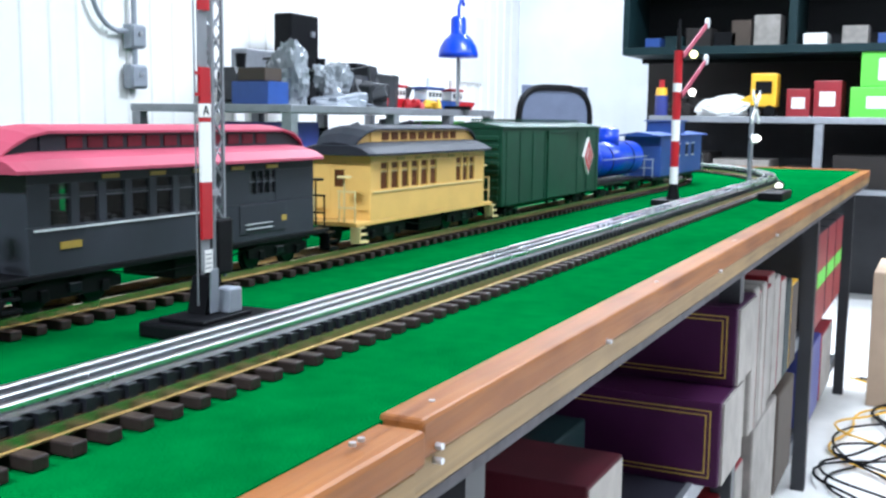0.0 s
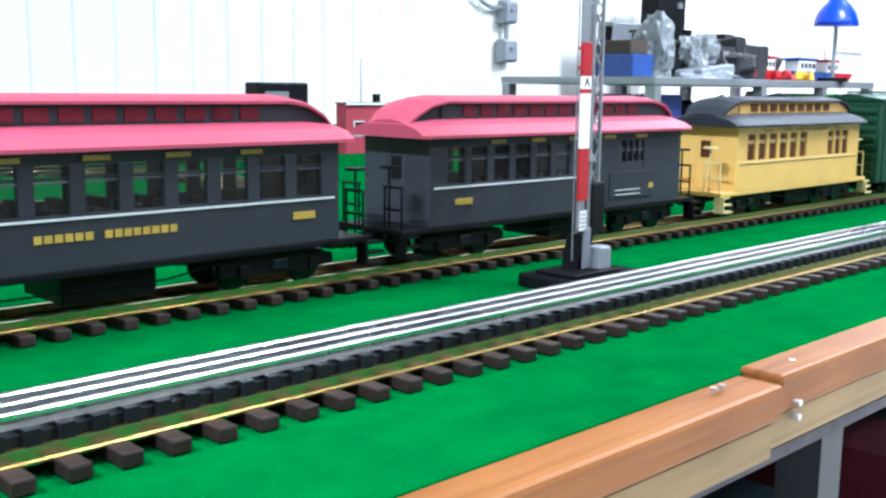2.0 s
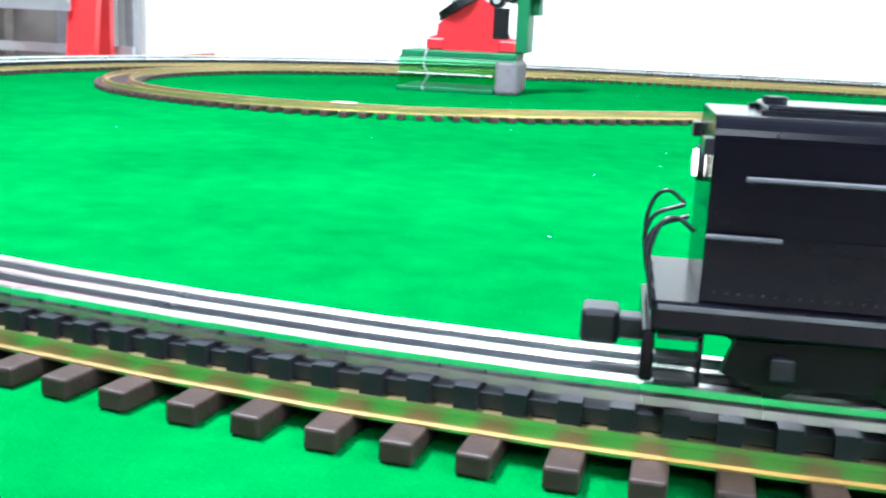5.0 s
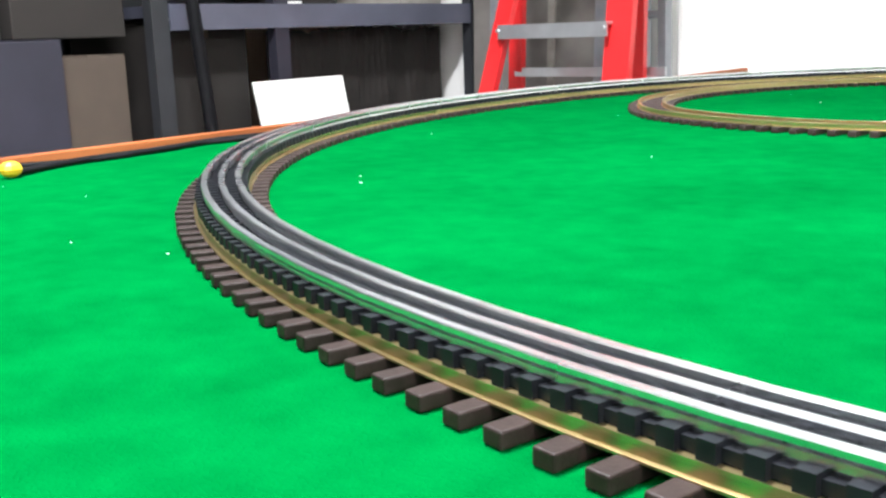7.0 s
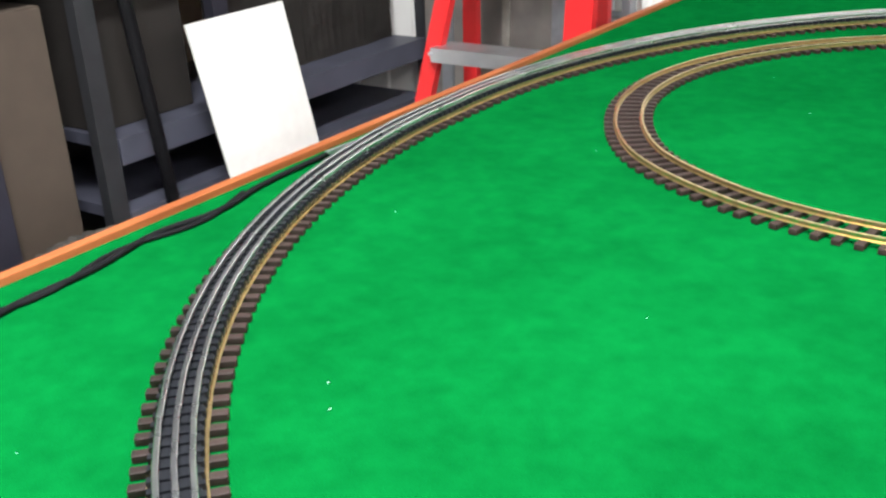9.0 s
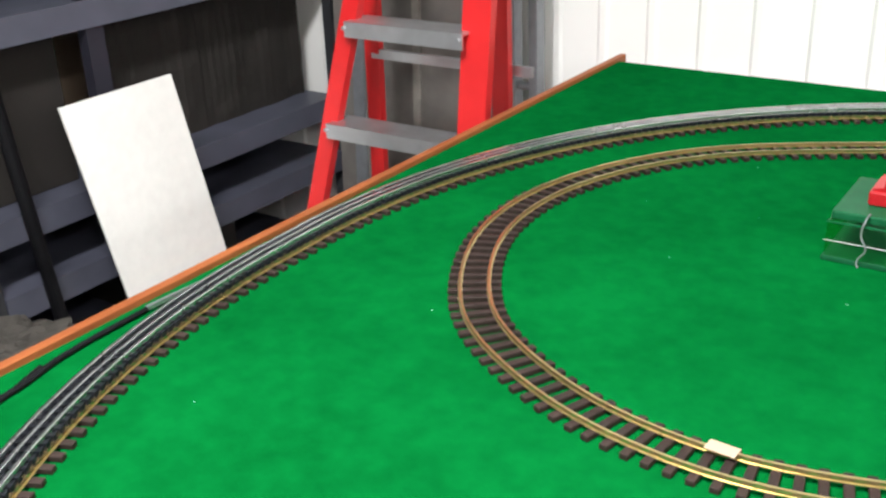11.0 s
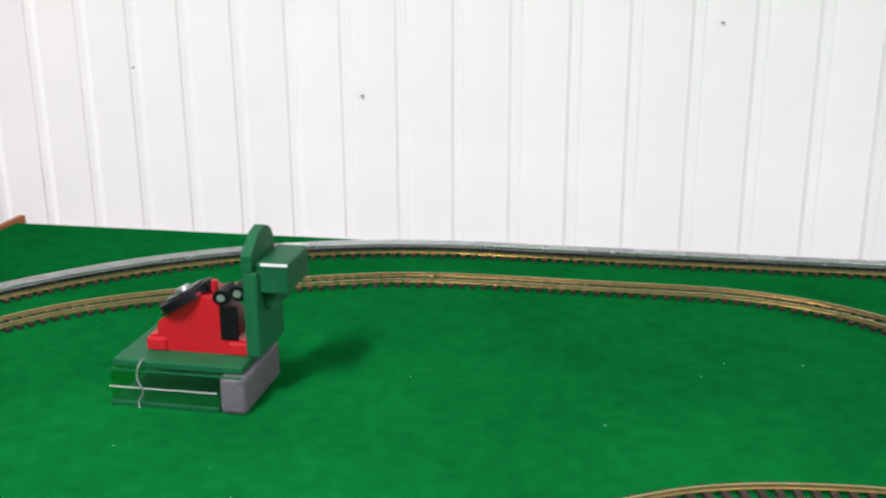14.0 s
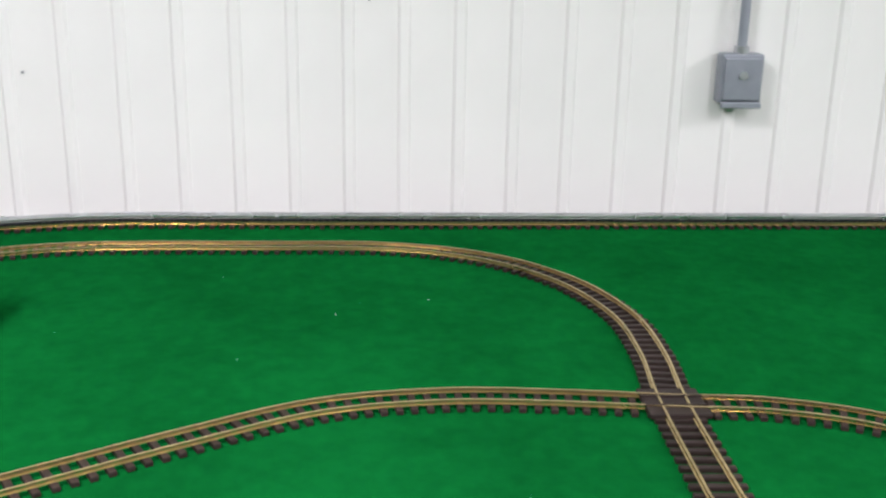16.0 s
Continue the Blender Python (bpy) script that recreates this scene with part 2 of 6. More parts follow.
def B(*boxes, bevel=0.0, bm=None):
    """Boxes given as x0, x1, y0, y1, z0, z1."""
    bm = bm or bmesh.new()
    for x0, x1, y0, y1, z0, z1 in boxes:
        r = bmesh.ops.create_cube(bm, size=1.0, matrix=Matrix.Translation(((x0 + x1) / 2, (y0 + y1) / 2, (z0 + z1) / 2)) @ Matrix.Diagonal((abs(x1 - x0), abs(y1 - y0), abs(z1 - z0), 1)))
        if bevel:
            es = list({e for v in r["verts"] for e in v.link_edges})
            bmesh.ops.bevel(bm, geom=es, offset=min(bevel, 0.45 * min(abs(x1 - x0), abs(y1 - y0), abs(z1 - z0))), segments=2, affect="EDGES", profile=0.5)
    return bm


def C(p0, p1, r, r2=None, seg=16, bm=None):
    """A cylinder or cone from p0 to p1."""
    bm = bm or bmesh.new()
    p0, p1 = Vector(p0), Vector(p1)
    d = p1 - p0
    q = d.to_track_quat("Z", "Y").to_matrix().to_4x4()
    bmesh.ops.create_cone(bm, cap_ends=True, segments=seg, radius1=r, radius2=r if r2 is None else r2, depth=d.length, matrix=Matrix.Translation((p0 + p1) / 2) @ q)
    return bm


def BAR(p0, p1, w, d, bm=None, side=(0, 1, 0)):
    """A rectangular bar from p0 to p1, w across and d along side."""
    bm = bm or bmesh.new()
    p0, p1 = Vector(p0), Vector(p1)
    z = (p1 - p0).normalized()
    y = (Vector(side) - z * z.dot(Vector(side))).normalized()
    x = y.cross(z)
    m = Matrix((x, y, z)).transposed().to_4x4()
    bmesh.ops.create_cube(bm, size=1.0, matrix=Matrix.Translation((p0 + p1) / 2) @ m @ Matrix.Diagonal((w, d, (p1 - p0).length, 1)))
    return bm


def S(c, r, sx=1, sy=1, sz=1, seg=16, bm=None):
    bm = bm or bmesh.new()
    bmesh.ops.create_uvsphere(bm, u_segments=seg, v_segments=max(6, seg // 2), radius=r, matrix=Matrix.Translation(c) @ Matrix.Diagonal((sx, sy, sz, 1)))
    return bm


def prism(profile, axis, a, b, bm=None):
    """A closed profile of (u, v) pushed along axis x (u=y, v=z) or y (u=x, v=z) from a to b."""
    bm = bm or bmesh.new()
    put = (lambda t, u, v: (t, u, v)) if axis == "x" else (lambda t, u, v: (u, t, v))
    va = [bm.verts.new(put(a, u, v)) for u, v in profile]
    vb = [bm.verts.new(put(b, u, v)) for u, v in profile]
    n = len(profile)
    for i in range(n):
        bm.faces.new((va[i], va[(i + 1) % n], vb[(i + 1) % n], vb[i]))
    bm.faces.new(va)
    bm.faces.new(vb[::-1])
    return bm


def loft(sections, bm=None, caps=True):
    """Rings of equal length joined one to the next."""
    bm = bm or bmesh.new()
    rings = [[bm.verts.new(p) for p in s] for s in sections]
    n = len(rings[0])
    for a, b in zip(rings, rings[1:]):
        for i in range(n):
            bm.faces.new((a[i], a[(i + 1) % n], b[(i + 1) % n], b[i]))
    if caps:
        bm.faces.new(rings[0][::-1])
        bm.faces.new(rings[-1])
    return bm


def sweep(points, profile, bm=None, closed=False):
    """A profile of (side, up) carried along a level line of points."""
    pts = [Vector(p) for p in points]
    rings, n = [], len(pts)
    for i, p in enumerate(pts):
        a = pts[(i - 1) % n] if closed or i else p
        b = pts[(i + 1) % n] if closed or i < n - 1 else p
        t = (b - a).normalized()
        s = Vector((t.y, -t.x, 0)).normalized()
        rings.append([p + s * u + Vector((0, 0, v)) for u, v in profile])
    if closed:
        rings.append(rings[0])
    return loft(rings, bm, caps=not closed)


def cable(name, pts, r, mat, parent=None, label=""):
    """A round cable along a smooth line through the points."""
    cu = bpy.data.curves.new(name, "CURVE")
    cu.dimensions, cu.bevel_depth, cu.bevel_resolution, cu.resolution_u = "3D", r, 2, 6
    sp = cu.splines.new("BEZIER")
    sp.bezier_points.add(len(pts) - 1)
    for bp_, p in zip(sp.bezier_points, pts):
        bp_.co, bp_.handle_left_type, bp_.handle_right_type = p, "AUTO", "AUTO"
    cu.materials.append(mat)
    ob = new(name, cu)
    if parent is not None:
        ob.parent = parent
    if label:
        ob["label"] = label
    return ob


def words(text, size, mat, parent, m, name="lettering", wide=1.0, spacing=1.0, thin=0.0):
    """Raised lettering in the built-in font, turned into a mesh."""
    cu = bpy.data.curves.new(name, "FONT")
    cu.body, cu.size, cu.extrude, cu.space_character, cu.offset = text, size, 0.0002, spacing, -thin
    tmp = new(name, cu)
    dg = bpy.context.evaluated_depsgraph_get()
    me = bpy.data.meshes.new_from_object(tmp.evaluated_get(dg))
    bpy.data.objects.remove(tmp)
    me.materials.clear()
    me.materials.append(mat)
    ob = new(name, me)
    ob.parent = parent
    ob.matrix_basis = m @ Matrix.Diagonal((wide, 1, 1, 1))
    return ob


def along(points, step):
    """Places at even steps along a line: (point, heading)."""
    out, left = [], step / 2
    for a, b in zip(points, points[1:]):
        a, b = Vector(a), Vector(b)
        d = (b - a).length
        while left <= d:
            out.append((a + (b - a) * (left / d), math.atan2(b.y - a.y, b.x - a.x)))
            left += step
        left -= d
    return out


def smooth_line(keys, n=14):
    """A smooth line (Catmull-Rom) through key points."""
    k = [Vector(p) for p in keys]
    out = []
    for i in range(len(k) - 1):
        p0, p1, p2, p3 = k[max(0, i - 1)], k[i], k[i + 1], k[min(len(k) - 1, i + 2)]
        for j in range(n):
            t = j / n
            out.append(0.5 * ((2 * p1) + (p2 - p0) * t + (2 * p0 - 5 * p1 + 4 * p2 - p3) * t * t + (3 * p1 - p0 - 3 * p2 + p3) * t ** 3))
    return out + [k[-1]]


# ---- the room ----
XL, XR, YB, YW = -0.95, 5.9, 3.25, 3.368      # table's ends and back, the panelled wall
XE, XWEST, YS = 10.3, -3.2, -6.5
solo("floor", B((XWEST - 0.2, XE + 0.2, YS - 0.2, YW + 0.3, -0.1, 0)), CONCRETE, "pale worn concrete workshop floor", "floor", kind="structure")
solo("ceiling", B((XWEST - 0.2, XE + 0.2, YS - 0.2, YW + 0.3, CEIL, CEIL + 0.1)), CEILMAT, "plain pale ceiling", "ceiling", kind="structure")
wall_n = thing("wall_north", label="white ribbed metal wall panelling behind the layout", category="wall", kind="structure")
part("wall_backing", B((XWEST - 0.2, XE + 0.2, YW + 0.0035, YW + 0.2, 0, CEIL)), WALLWHITE, wall_n)
PITCH, RIB0 = 0.164, -1.042
nrib = int((XE - XWEST) / PITCH)
flat = mesh_from("panel", B((0.0197, PITCH - 0.0197, 0, 0.022, 0, CEIL)), WALLWHITE)
rib = mesh_from("rib", prism([(-0.0195, 0.022), (-0.0195, -0.0005), (-0.0185, -0.0018), (-0.0120, -0.0072), (-0.0095, -0.0080), (0.0095, -0.0080), (0.0120, -0.0072), (0.0185, -0.0018), (0.0195, -0.0005), (0.0195, 0.022)], "x", 0, 1), WALLWHITE)
rib.transform(Matrix(((0, 1, 0, 0), (0, 0, 1, 0), (CEIL, 0, 0, 0), (0, 0, 0, 1))))
k0 = int(math.floor((XWEST - RIB0) / PITCH))
for k in range(k0, k0 + nrib + 1):
    o = new("panel", flat)
    o.parent = wall_n
    o.location = (RIB0 + k * PITCH, YW, 0)
    o = new("rib", rib)
    o.parent = wall_n
    o.location = (RIB0 + k * PITCH, YW, 0)
solo("wall_east", B((XE, XE + 0.2, YS, YW, 0, CEIL)), WALLBLOCK, "pale blue-grey painted block wall", "wall", kind="structure")
solo("wall_west", B((XWEST - 0.2, XWEST, YS, YW, 0, CEIL)), CARDDIM, "brown boarded wall in a shaded tone behind the racks", "wall", kind="structure")
# Unseen wall, far and grey to keep reflections in rails and locomotive dark.
solo("wall_south", B((XWEST, XE, YS - 0.2, YS, 0, CEIL)), SHEETGREY, "unseen dull grey wall closing the workshop", "wall", kind="structure")

# ---- the layout table ----
table = thing("layout_table", (0, 0, 0), "long model railway table with green felt top and pine edging", "table")
part("felt_top", B((XL + 0.02, XR - 0.03, 0.0295, YB, H - 0.006, H)), CARPET, table, "bright green felt covering")
part("plywood_deck", B((XL + 0.02, XR - 0.03, 0.034, YB, H - 0.03, H - 0.0065)), GREYPLY, table)
JOINT = 1.803
part("edge_board", B((XL + 0.02, JOINT - 0.001, -0.004, 0.0335, H - 0.026, H - 0.001), bevel=0.004), WOODTOP, table, "worn varnished pine edge board with chipped corner")
part("edge_board", B((JOINT + 0.001, XR, 0, 0.0335, H - 0.0235, H + 0.004), bevel=0.003), WOODTOP, table, "varnished pine edge board")
part("lower_rail", B((XL + 0.02, JOINT - 0.013, -0.002, 0.03, H - 0.0505, H - 0.0262), bevel=0.001), WOODPALE, table, "raw pine lower rail")
part("lower_rail", B((JOINT - 0.011, XR, 0.002, 0.03, H - 0.0472, H - 0.0237), bevel=0.001), WOODPALE, table, "raw pine lower rail")
part("metal_strip", B((XL + 0.02, XR, 0.006, 0.05, H - 0.060, H - 0.0508)), SCUFFED, table, "grey steel shelf lip")
part("end_board", B((XL, XL + 0.0195, -0.004, YB + 0.05, H - 0.06, H + 0.012), bevel=0.002), WOODEND, table, "thin stained pine end board")
part("end_board", B((XR - 0.0295, XR + 0.005, 0.034, YB, H - 0.09, H + 0.006), bevel=0.003), WOODTOP, table, "pine end board")
for sx in (JOINT - 0.06, JOINT + 0.045, JOINT - 0.05, 2.45, 2.95, 3.6, 4.4):
    part("screw", C((sx, 0.016, H + 0.002), (sx, 0.016, H + 0.0045), 0.0024, seg=10), ALU, table, "bright screw head")
for sx, sz in ((JOINT + 0.02, H - 0.018), (JOINT + 0.02, H - 0.028), (1.52, H - 0.03), (2.2, H - 0.02), (2.75, H - 0.02), (3.3, H - 0.02)):
    part("screw", C((sx, 0.002, sz), (sx, -0.0050, sz), 0.0024, seg=10), ALU, table, "bright screw head")
# steel legs and shelves below
for px in (-0.8, 0.9, 2.0, 3.25, 4.55, 5.85):
    for py in (0.07, 1.1, 2.2, 3.1):
        part("leg", B((px - 0.02, px + 0.02, py - 0.02, py + 0.02, 0, H - 0.031)), RACKDARK, table, "black slotted steel post")

rack = thing("under_table_shelf", (0, 0, 0), "black steel shelving packed with boxes under the table", "shelf")
for z in (0.16, 0.49):
    part("shelf", B((0.9, XR - 0.02, 0.10, 1.0, z - 0.02, z), bevel=0.003), RACKGREY, rack)
    part("shelf_lip", B((0.9, XR - 0.02, 0.088, 0.0995, z - 0.035, z + 0.004)), GREYMETAL, rack)
# Dark sheet added behind the boxes to stand for the unlit depth.
part("back_panel", B((0.9, XR - 0.02, 1.002, 1.02, 0.0, H - 0.04)), RACKDARK, rack)

# ---- tracks ----
RAIL = [(-0.0036, 0.0), (0.0036, 0.0), (0.0036, 0.0012), (0.0016, 0.0018), (0.0016, 0.0060), (0.0020, 0.0063), (0.0020, 0.0084), (-0.0020, 0.0084), (-0.0020, 0.0063), (-0.0016, 0.0060), (-0.0016, 0.0018), (-0.0036, 0.0012)]
TIE_H, STEP = 0.0085, 0.028
tie_mesh = mesh_from("tie", B((-0.0062, 0.0062, -0.045, 0.045, 0, TIE_H), bevel=0.0012), TIE)
otie_mesh = mesh_from("tie", B((-0.0042, 0.0042, -0.0255, 0.0255, 0, 0.0085)), OTIE)


def offset(line, d):
    out = []
    n = len(line)
    for i, p in enumerate(line):
        a, b = line[max(0, i - 1)], line[min(n - 1, i + 1)]
        t = (Vector(b) - Vector(a)).normalized()
        out.append(Vector(p) + Vector((t.y, -t.x, 0)) * d)
    return out


def lay_ties(track, line, step, mesh, z, keep, name="tie"):
    """Ties along a line: those that keep() picks as single pieces, the rest joined."""
    rest = bmesh.new()
    count = 0
    for p, a in along(line, step):
        m = Matrix.Translation((p.x, p.y, z)) @ Matrix.Rotation(a + random.uniform(-0.01, 0.01), 4, "Z")
        if keep(p) and count < 300:
            o = new(name, mesh)
            o.parent = track
            o.matrix_basis = m
            count += 1
        else:
            tmp = mesh.copy()
            tmp.transform(m)
            rest.from_mesh(tmp)
            bpy.data.meshes.remove(tmp)
    if rest.verts:
        o = part("ties", rest, mesh.materials[0], track)
        o["kind"] = "stuff"


def garden_track(line, label, keep, z=H):
    tr = thing("garden_gauge_track", (0, 0, 0), label, "train track")
    for s in (-1, 1):
        part("rail", sweep([(p.x, p.y, z + TIE_H) for p in offset(line, s * 0.0242)], RAIL), BRASS, tr, "brass rail")
    lay_ties(tr, line, STEP, tie_mesh, z + 0.0005, keep)
    return tr


CY, R = 1.675, 1.4835
YN, YF, XA, XB = CY - R, CY + R, 0.63, 4.36
loop = [Vector((XB - 0.25 * i, YN, 0)) for i in range(int((XB - XA) / 0.25) + 1)]
loop += [Vector((XA + rr * math.cos(a), CY + rr * math.sin(a), 0)) for a, rr in [(math.radians(-90 - i * 3), R + (0.038 * math.sin(math.radians(2 * (i * 3 - 90))) if i > 30 else 0.019 * math.sin(math.radians(i * 6)) ** 2)) for i in range(61)]]
loop += [Vector((XA + 0.25 * i, YF, 0)) for i in range(1, int((XB - XA) / 0.25) + 1)]
loop += [Vector((XB + R * math.cos(a), CY + R * math.sin(a), 0)) for a in [math.radians(90 - i * 3) for i in range(61)]]
garden_track(loop, "outer loop of brass rail on dark brown ties", lambda p: p.x < 2.6 and p.y < 2.2)

# three-rail track lying on top of the brass rails
ZO = H + TIE_H + 0.0084
toy = thing("three_rail_track", (0, 0, 0), "bright three-rail toy track on black ties lying over the brass rails", "train track")
ORAIL = [(-0.0016, 0.0), (0.0016, 0.0), (0.0013, 0.003), (0.0028, 0.0055), (0.0029, 0.0080), (0.0022, 0.0088), (-0.0022, 0.0088), (-0.0029, 0.0080), (-0.0028, 0.0055), (-0.0011, 0.003)]
for s in (-1, 0, 1):
    part("rail", sweep([(p.x, p.y, ZO + 0.0083) for p in offset(loop, s * 0.0165)], ORAIL), STEEL, toy, "silver tinplate rail")
lay_ties(toy, loop, 0.018, otie_mesh, ZO, lambda p: 0.1 < p.x < 3.4 and p.y < 0.4)
part("roadbed", sweep([(p.x, p.y, ZO) for p in loop], [(-0.022, 0.0005), (0.022, 0.0005), (0.022, 0.006), (-0.022, 0.006)]), OTIE, toy)

# figure-eight track inside the loop
eight = smooth_line([(1.692, 1.62, 0), (1.702, 1.944, 0), (1.722, 2.18, 0), (1.710, 2.40, 0), (1.622, 2.63, 0), (1.45, 2.81, 0), (1.20, 2.905, 0), (0.85, 2.915, 0),
                     (0.45, 2.91, 0), (0.20, 2.85, 0), (-0.10, 2.71, 0), (-0.34, 2.56, 0), (-0.49, 2.38, 0), (-0.57, 2.17, 0), (-0.575, 1.97, 0),
                     (-0.52, 1.79, 0), (-0.41, 1.62, 0), (-0.26, 1.51, 0), (-0.09, 1.445, 0), (0.10, 1.435, 0), (0.32, 1.50, 0), (0.60, 1.665, 0),
                     (0.87, 1.83, 0), (1.08, 1.94, 0), (1.30, 1.978, 0), (1.50, 1.968, 0), (1.702, 1.944, 0), (1.88, 1.925, 0), (2.06, 1.85, 0),
                     (2.22, 1.68, 0), (2.27, 1.45, 0), (2.19, 1.25, 0), (2.02, 1.14, 0), (1.84, 1.17, 0), (1.72, 1.32, 0), (1.692, 1.62, 0)], 10)
garden_track(eight, "figure-eight of weathered brass rail on brown ties", lambda p: p.x < 1.9)
cross = thing("track_crossing", (1.702, 1.944, 0), "dark plastic crossing where two brass tracks meet", "track crossing")
part("base", B((-0.055, 0.055, -0.055, 0.055, H + TIE_H - 0.003, H + TIE_H + 0.006), bevel=0.002), TIE, cross)
part("guard_rail", B((-0.055, 0.055, -0.020, -0.016, H + TIE_H + 0.006, H + TIE_H + 0.009), (-0.055, 0.055, 0.016, 0.020, H + TIE_H + 0.006, H + TIE_H + 0.009)), TIE, cross)

Y2 = 0.467
siding = [Vector((0.92 + 0.25 * i, Y2, 0)) for i in range(14)] + smooth_line([(4.2, Y2, 0), (4.6, 0.50, 0), (4.95, 0.62, 0), (5.25, 0.85, 0)], 8)
garden_track(siding, "straight brass track carrying the parked cars", lambda p: p.x < 4.6)
ZR = H + TIE_H + 0.0084          # top of a brass rail

# ---- rolling stock ----


def wheelset_truck(parent, x, y, z, r, half, gauge, base):
    """A four-wheel truck: side frames, axle boxes, wheels."""
    for s in (-1, 1):
        prof = [(x - base, z + r * 0.9), (x - base, z + r * 1.5), (x - base * 0.5, z + r * 2.0), (x + base * 0.5, z + r * 2.0), (x + base, z + r * 1.5), (x + base, z + r * 0.9), (x + base * 0.4, z + r * 0.75), (x - base * 0.4, z + r * 0.75)]
        frame_side = part("truck_frame", prism(prof, "y", y + s * (half - 0.004), y + s * half), BLACK, parent)
        part("spring", B((x - 0.008, x + 0.008, *sorted((y + s * half, y + s * (half + 0.002))), z + r * 0.95, z + r * 1.5), bevel=0.001), LOCOTRIM, frame_side)
        for dx in (-0.62, 0.62):
            bm = C((x + dx * base, y + s * gauge, z + r), (x + dx * base, y + s * (gauge + 0.004), z + r), r, seg=20)
            C((x + dx * base, y + s * (gauge - 0.003), z + r), (x + dx * base, y + s * gauge, z + r), r * 1.12, seg=20, bm=bm)
            part("wheel", bm, LOCOTRIM, parent)
            part("axle_box", B((x + dx * base - 0.005, x + dx * base + 0.005, *sorted((y + s * half, y + s * (half + 0.003))), z + r - 0.005, z + r + 0.006), bevel=0.001), BLACK, frame_side)
    part("bolster", B((x - 0.01, x + 0.01, y - half, y + half, z + r * 1.2, z + r * 2.2)), BLACK, parent)


def coupler(parent, x, y, z, s):
    bm = B((x - 0.011, x + 0.011, y - 0.004, y + 0.004, z - 0.003, z + 0.003), bevel=0.001)
    B((x + s * 0.004, x + s * 0.014, y - 0.007, y + 0.007, z - 0.006, z + 0.005), bevel=0.0015, bm=bm)
    part("coupler", bm, BLACK, parent)


def coach(x0, x1, paint, trim, roofmat, clermat, windows, solid, label, closed=(), roofz=1.10):
    """An old wooden coach: x0..x1 is the roof's length; windows: list of (start, end) along the side."""
    car = thing("passenger_car", (0, 0, 0), label, "model train car", "cars on the siding")
    y, half = Y2, 0.050
    a, b = x0 + 0.045, x1 - 0.045          # body ends
    zb, zt = 1.005, 1.094                  # sill, letterboard top
    w0, w1 = 1.047, 1.084
    th = 0.004
    part("floor", B((x0 + 0.008, x1 - 0.008, y - half, y + half, zb - 0.006, zb), bevel=0.001), YELLOW if paint is YELLOW else BLACK, car)
    for s in (-1, 1):
        ya, yb = (y - half, y - half + th) if s < 0 else (y + half - th, y + half)
        part("lower_side", B((a, b, ya, yb, zb + 0.0005, w0)), paint, car)
        part("letterboard", B((a, b, ya, yb, w1, zt)), paint, car)
        edges = [a] + [e for w in windows for e in w] + [b]
        for i in range(0, len(edges), 2):
            if edges[i + 1] - edges[i] > 0.001:
                part("window_post", B((edges[i], edges[i + 1], ya, yb, w0 + 0.0003, w1 - 0.0003)), paint, car)
        yo = ya - 0.0015 if s < 0 else yb
        part("belt_rail", B((a + 0.006, solid if solid else b - 0.006, yo, yo + 0.0015, w0 - 0.004, w0 - 0.0022)), trim, car, "pale belt rail")
        for u, v in windows:
            part("sash", B((u, v, ya + 0.001, yb - 0.001, w1 - 0.011, w1 - 0.009), (u, u + 0.0012, ya + 0.001, yb - 0.001, w0, w1), (v - 0.0012, v, ya + 0.001, yb - 0.001, w0, w1)), paint, car)
            part("sash_rail", B((u, v, ya + 0.0004, yb - 0.0004, w1 - 0.0135, w1 - 0.0122)), YELLOWTRIM if paint is YELLOW else LOUVRE, car)
            if paint is not YELLOW:
                part("window_pane", B((u + 0.0013, v - 0.0013, *sorted((ya + 0.0022, ya + 0.0028)), w0 + 0.0004, w1 - 0.0004)), COACHGLASS, car, "dusty window glass").visible_shadow = False
            if paint is YELLOW:
                part("window_pane", B((u + 0.0013, v - 0.0013, *sorted((ya + 0.0022, ya + 0.0030)), w0 + 0.0004, w1 - 0.0004)), ORANGEWIN, car, "amber window pane")
        nb = 5
        for i in range(nb):
            gx = a + (b - a) * (0.22 + 0.58 * i / (nb - 1))
            part("gilt_mark", B((gx - 0.011, gx + 0.011, yo - 0.0006 if s < 0 else yo + 0.0009, yo + 0.0006 if s < 0 else yo + 0.0021, w1 + 0.0025, w1 + 0.0065)), GOLD, car)
    for xe in (a, b - th):
        for u, v, z0_, z1_, nm in ((-half + th, -0.0142, zb + 0.0005, zt, "end_wall"), (0.0142, half - th, zb + 0.0005, zt, "end_wall"), (-0.0140, 0.0140, zt - 0.02, zt, "door_header"), (-0.0138, 0.0138, zb + 0.001, 1.05, "end_door"), (-0.0138, -0.0080, 1.0502, zt - 0.0203, "door_stile"), (0.0080, 0.0138, 1.0502, zt - 0.0203, "door_stile")):
            part(nm, B((xe, xe + th, y + u, y + v, z0_, z1_)), paint, car)
    for xe in (a + 0.001, b - 0.003):
        part("door_pane", B((xe, xe + 0.0015, y - 0.0079, y + 0.0079, 1.0503, zt - 0.0204)), BLACK if paint is GREYCAR else ORANGEWIN, car, "dark door window pane")
    # seats in pairs, and dark lengthwise partitions added so some windows read dark
    seat_x = a + 0.075
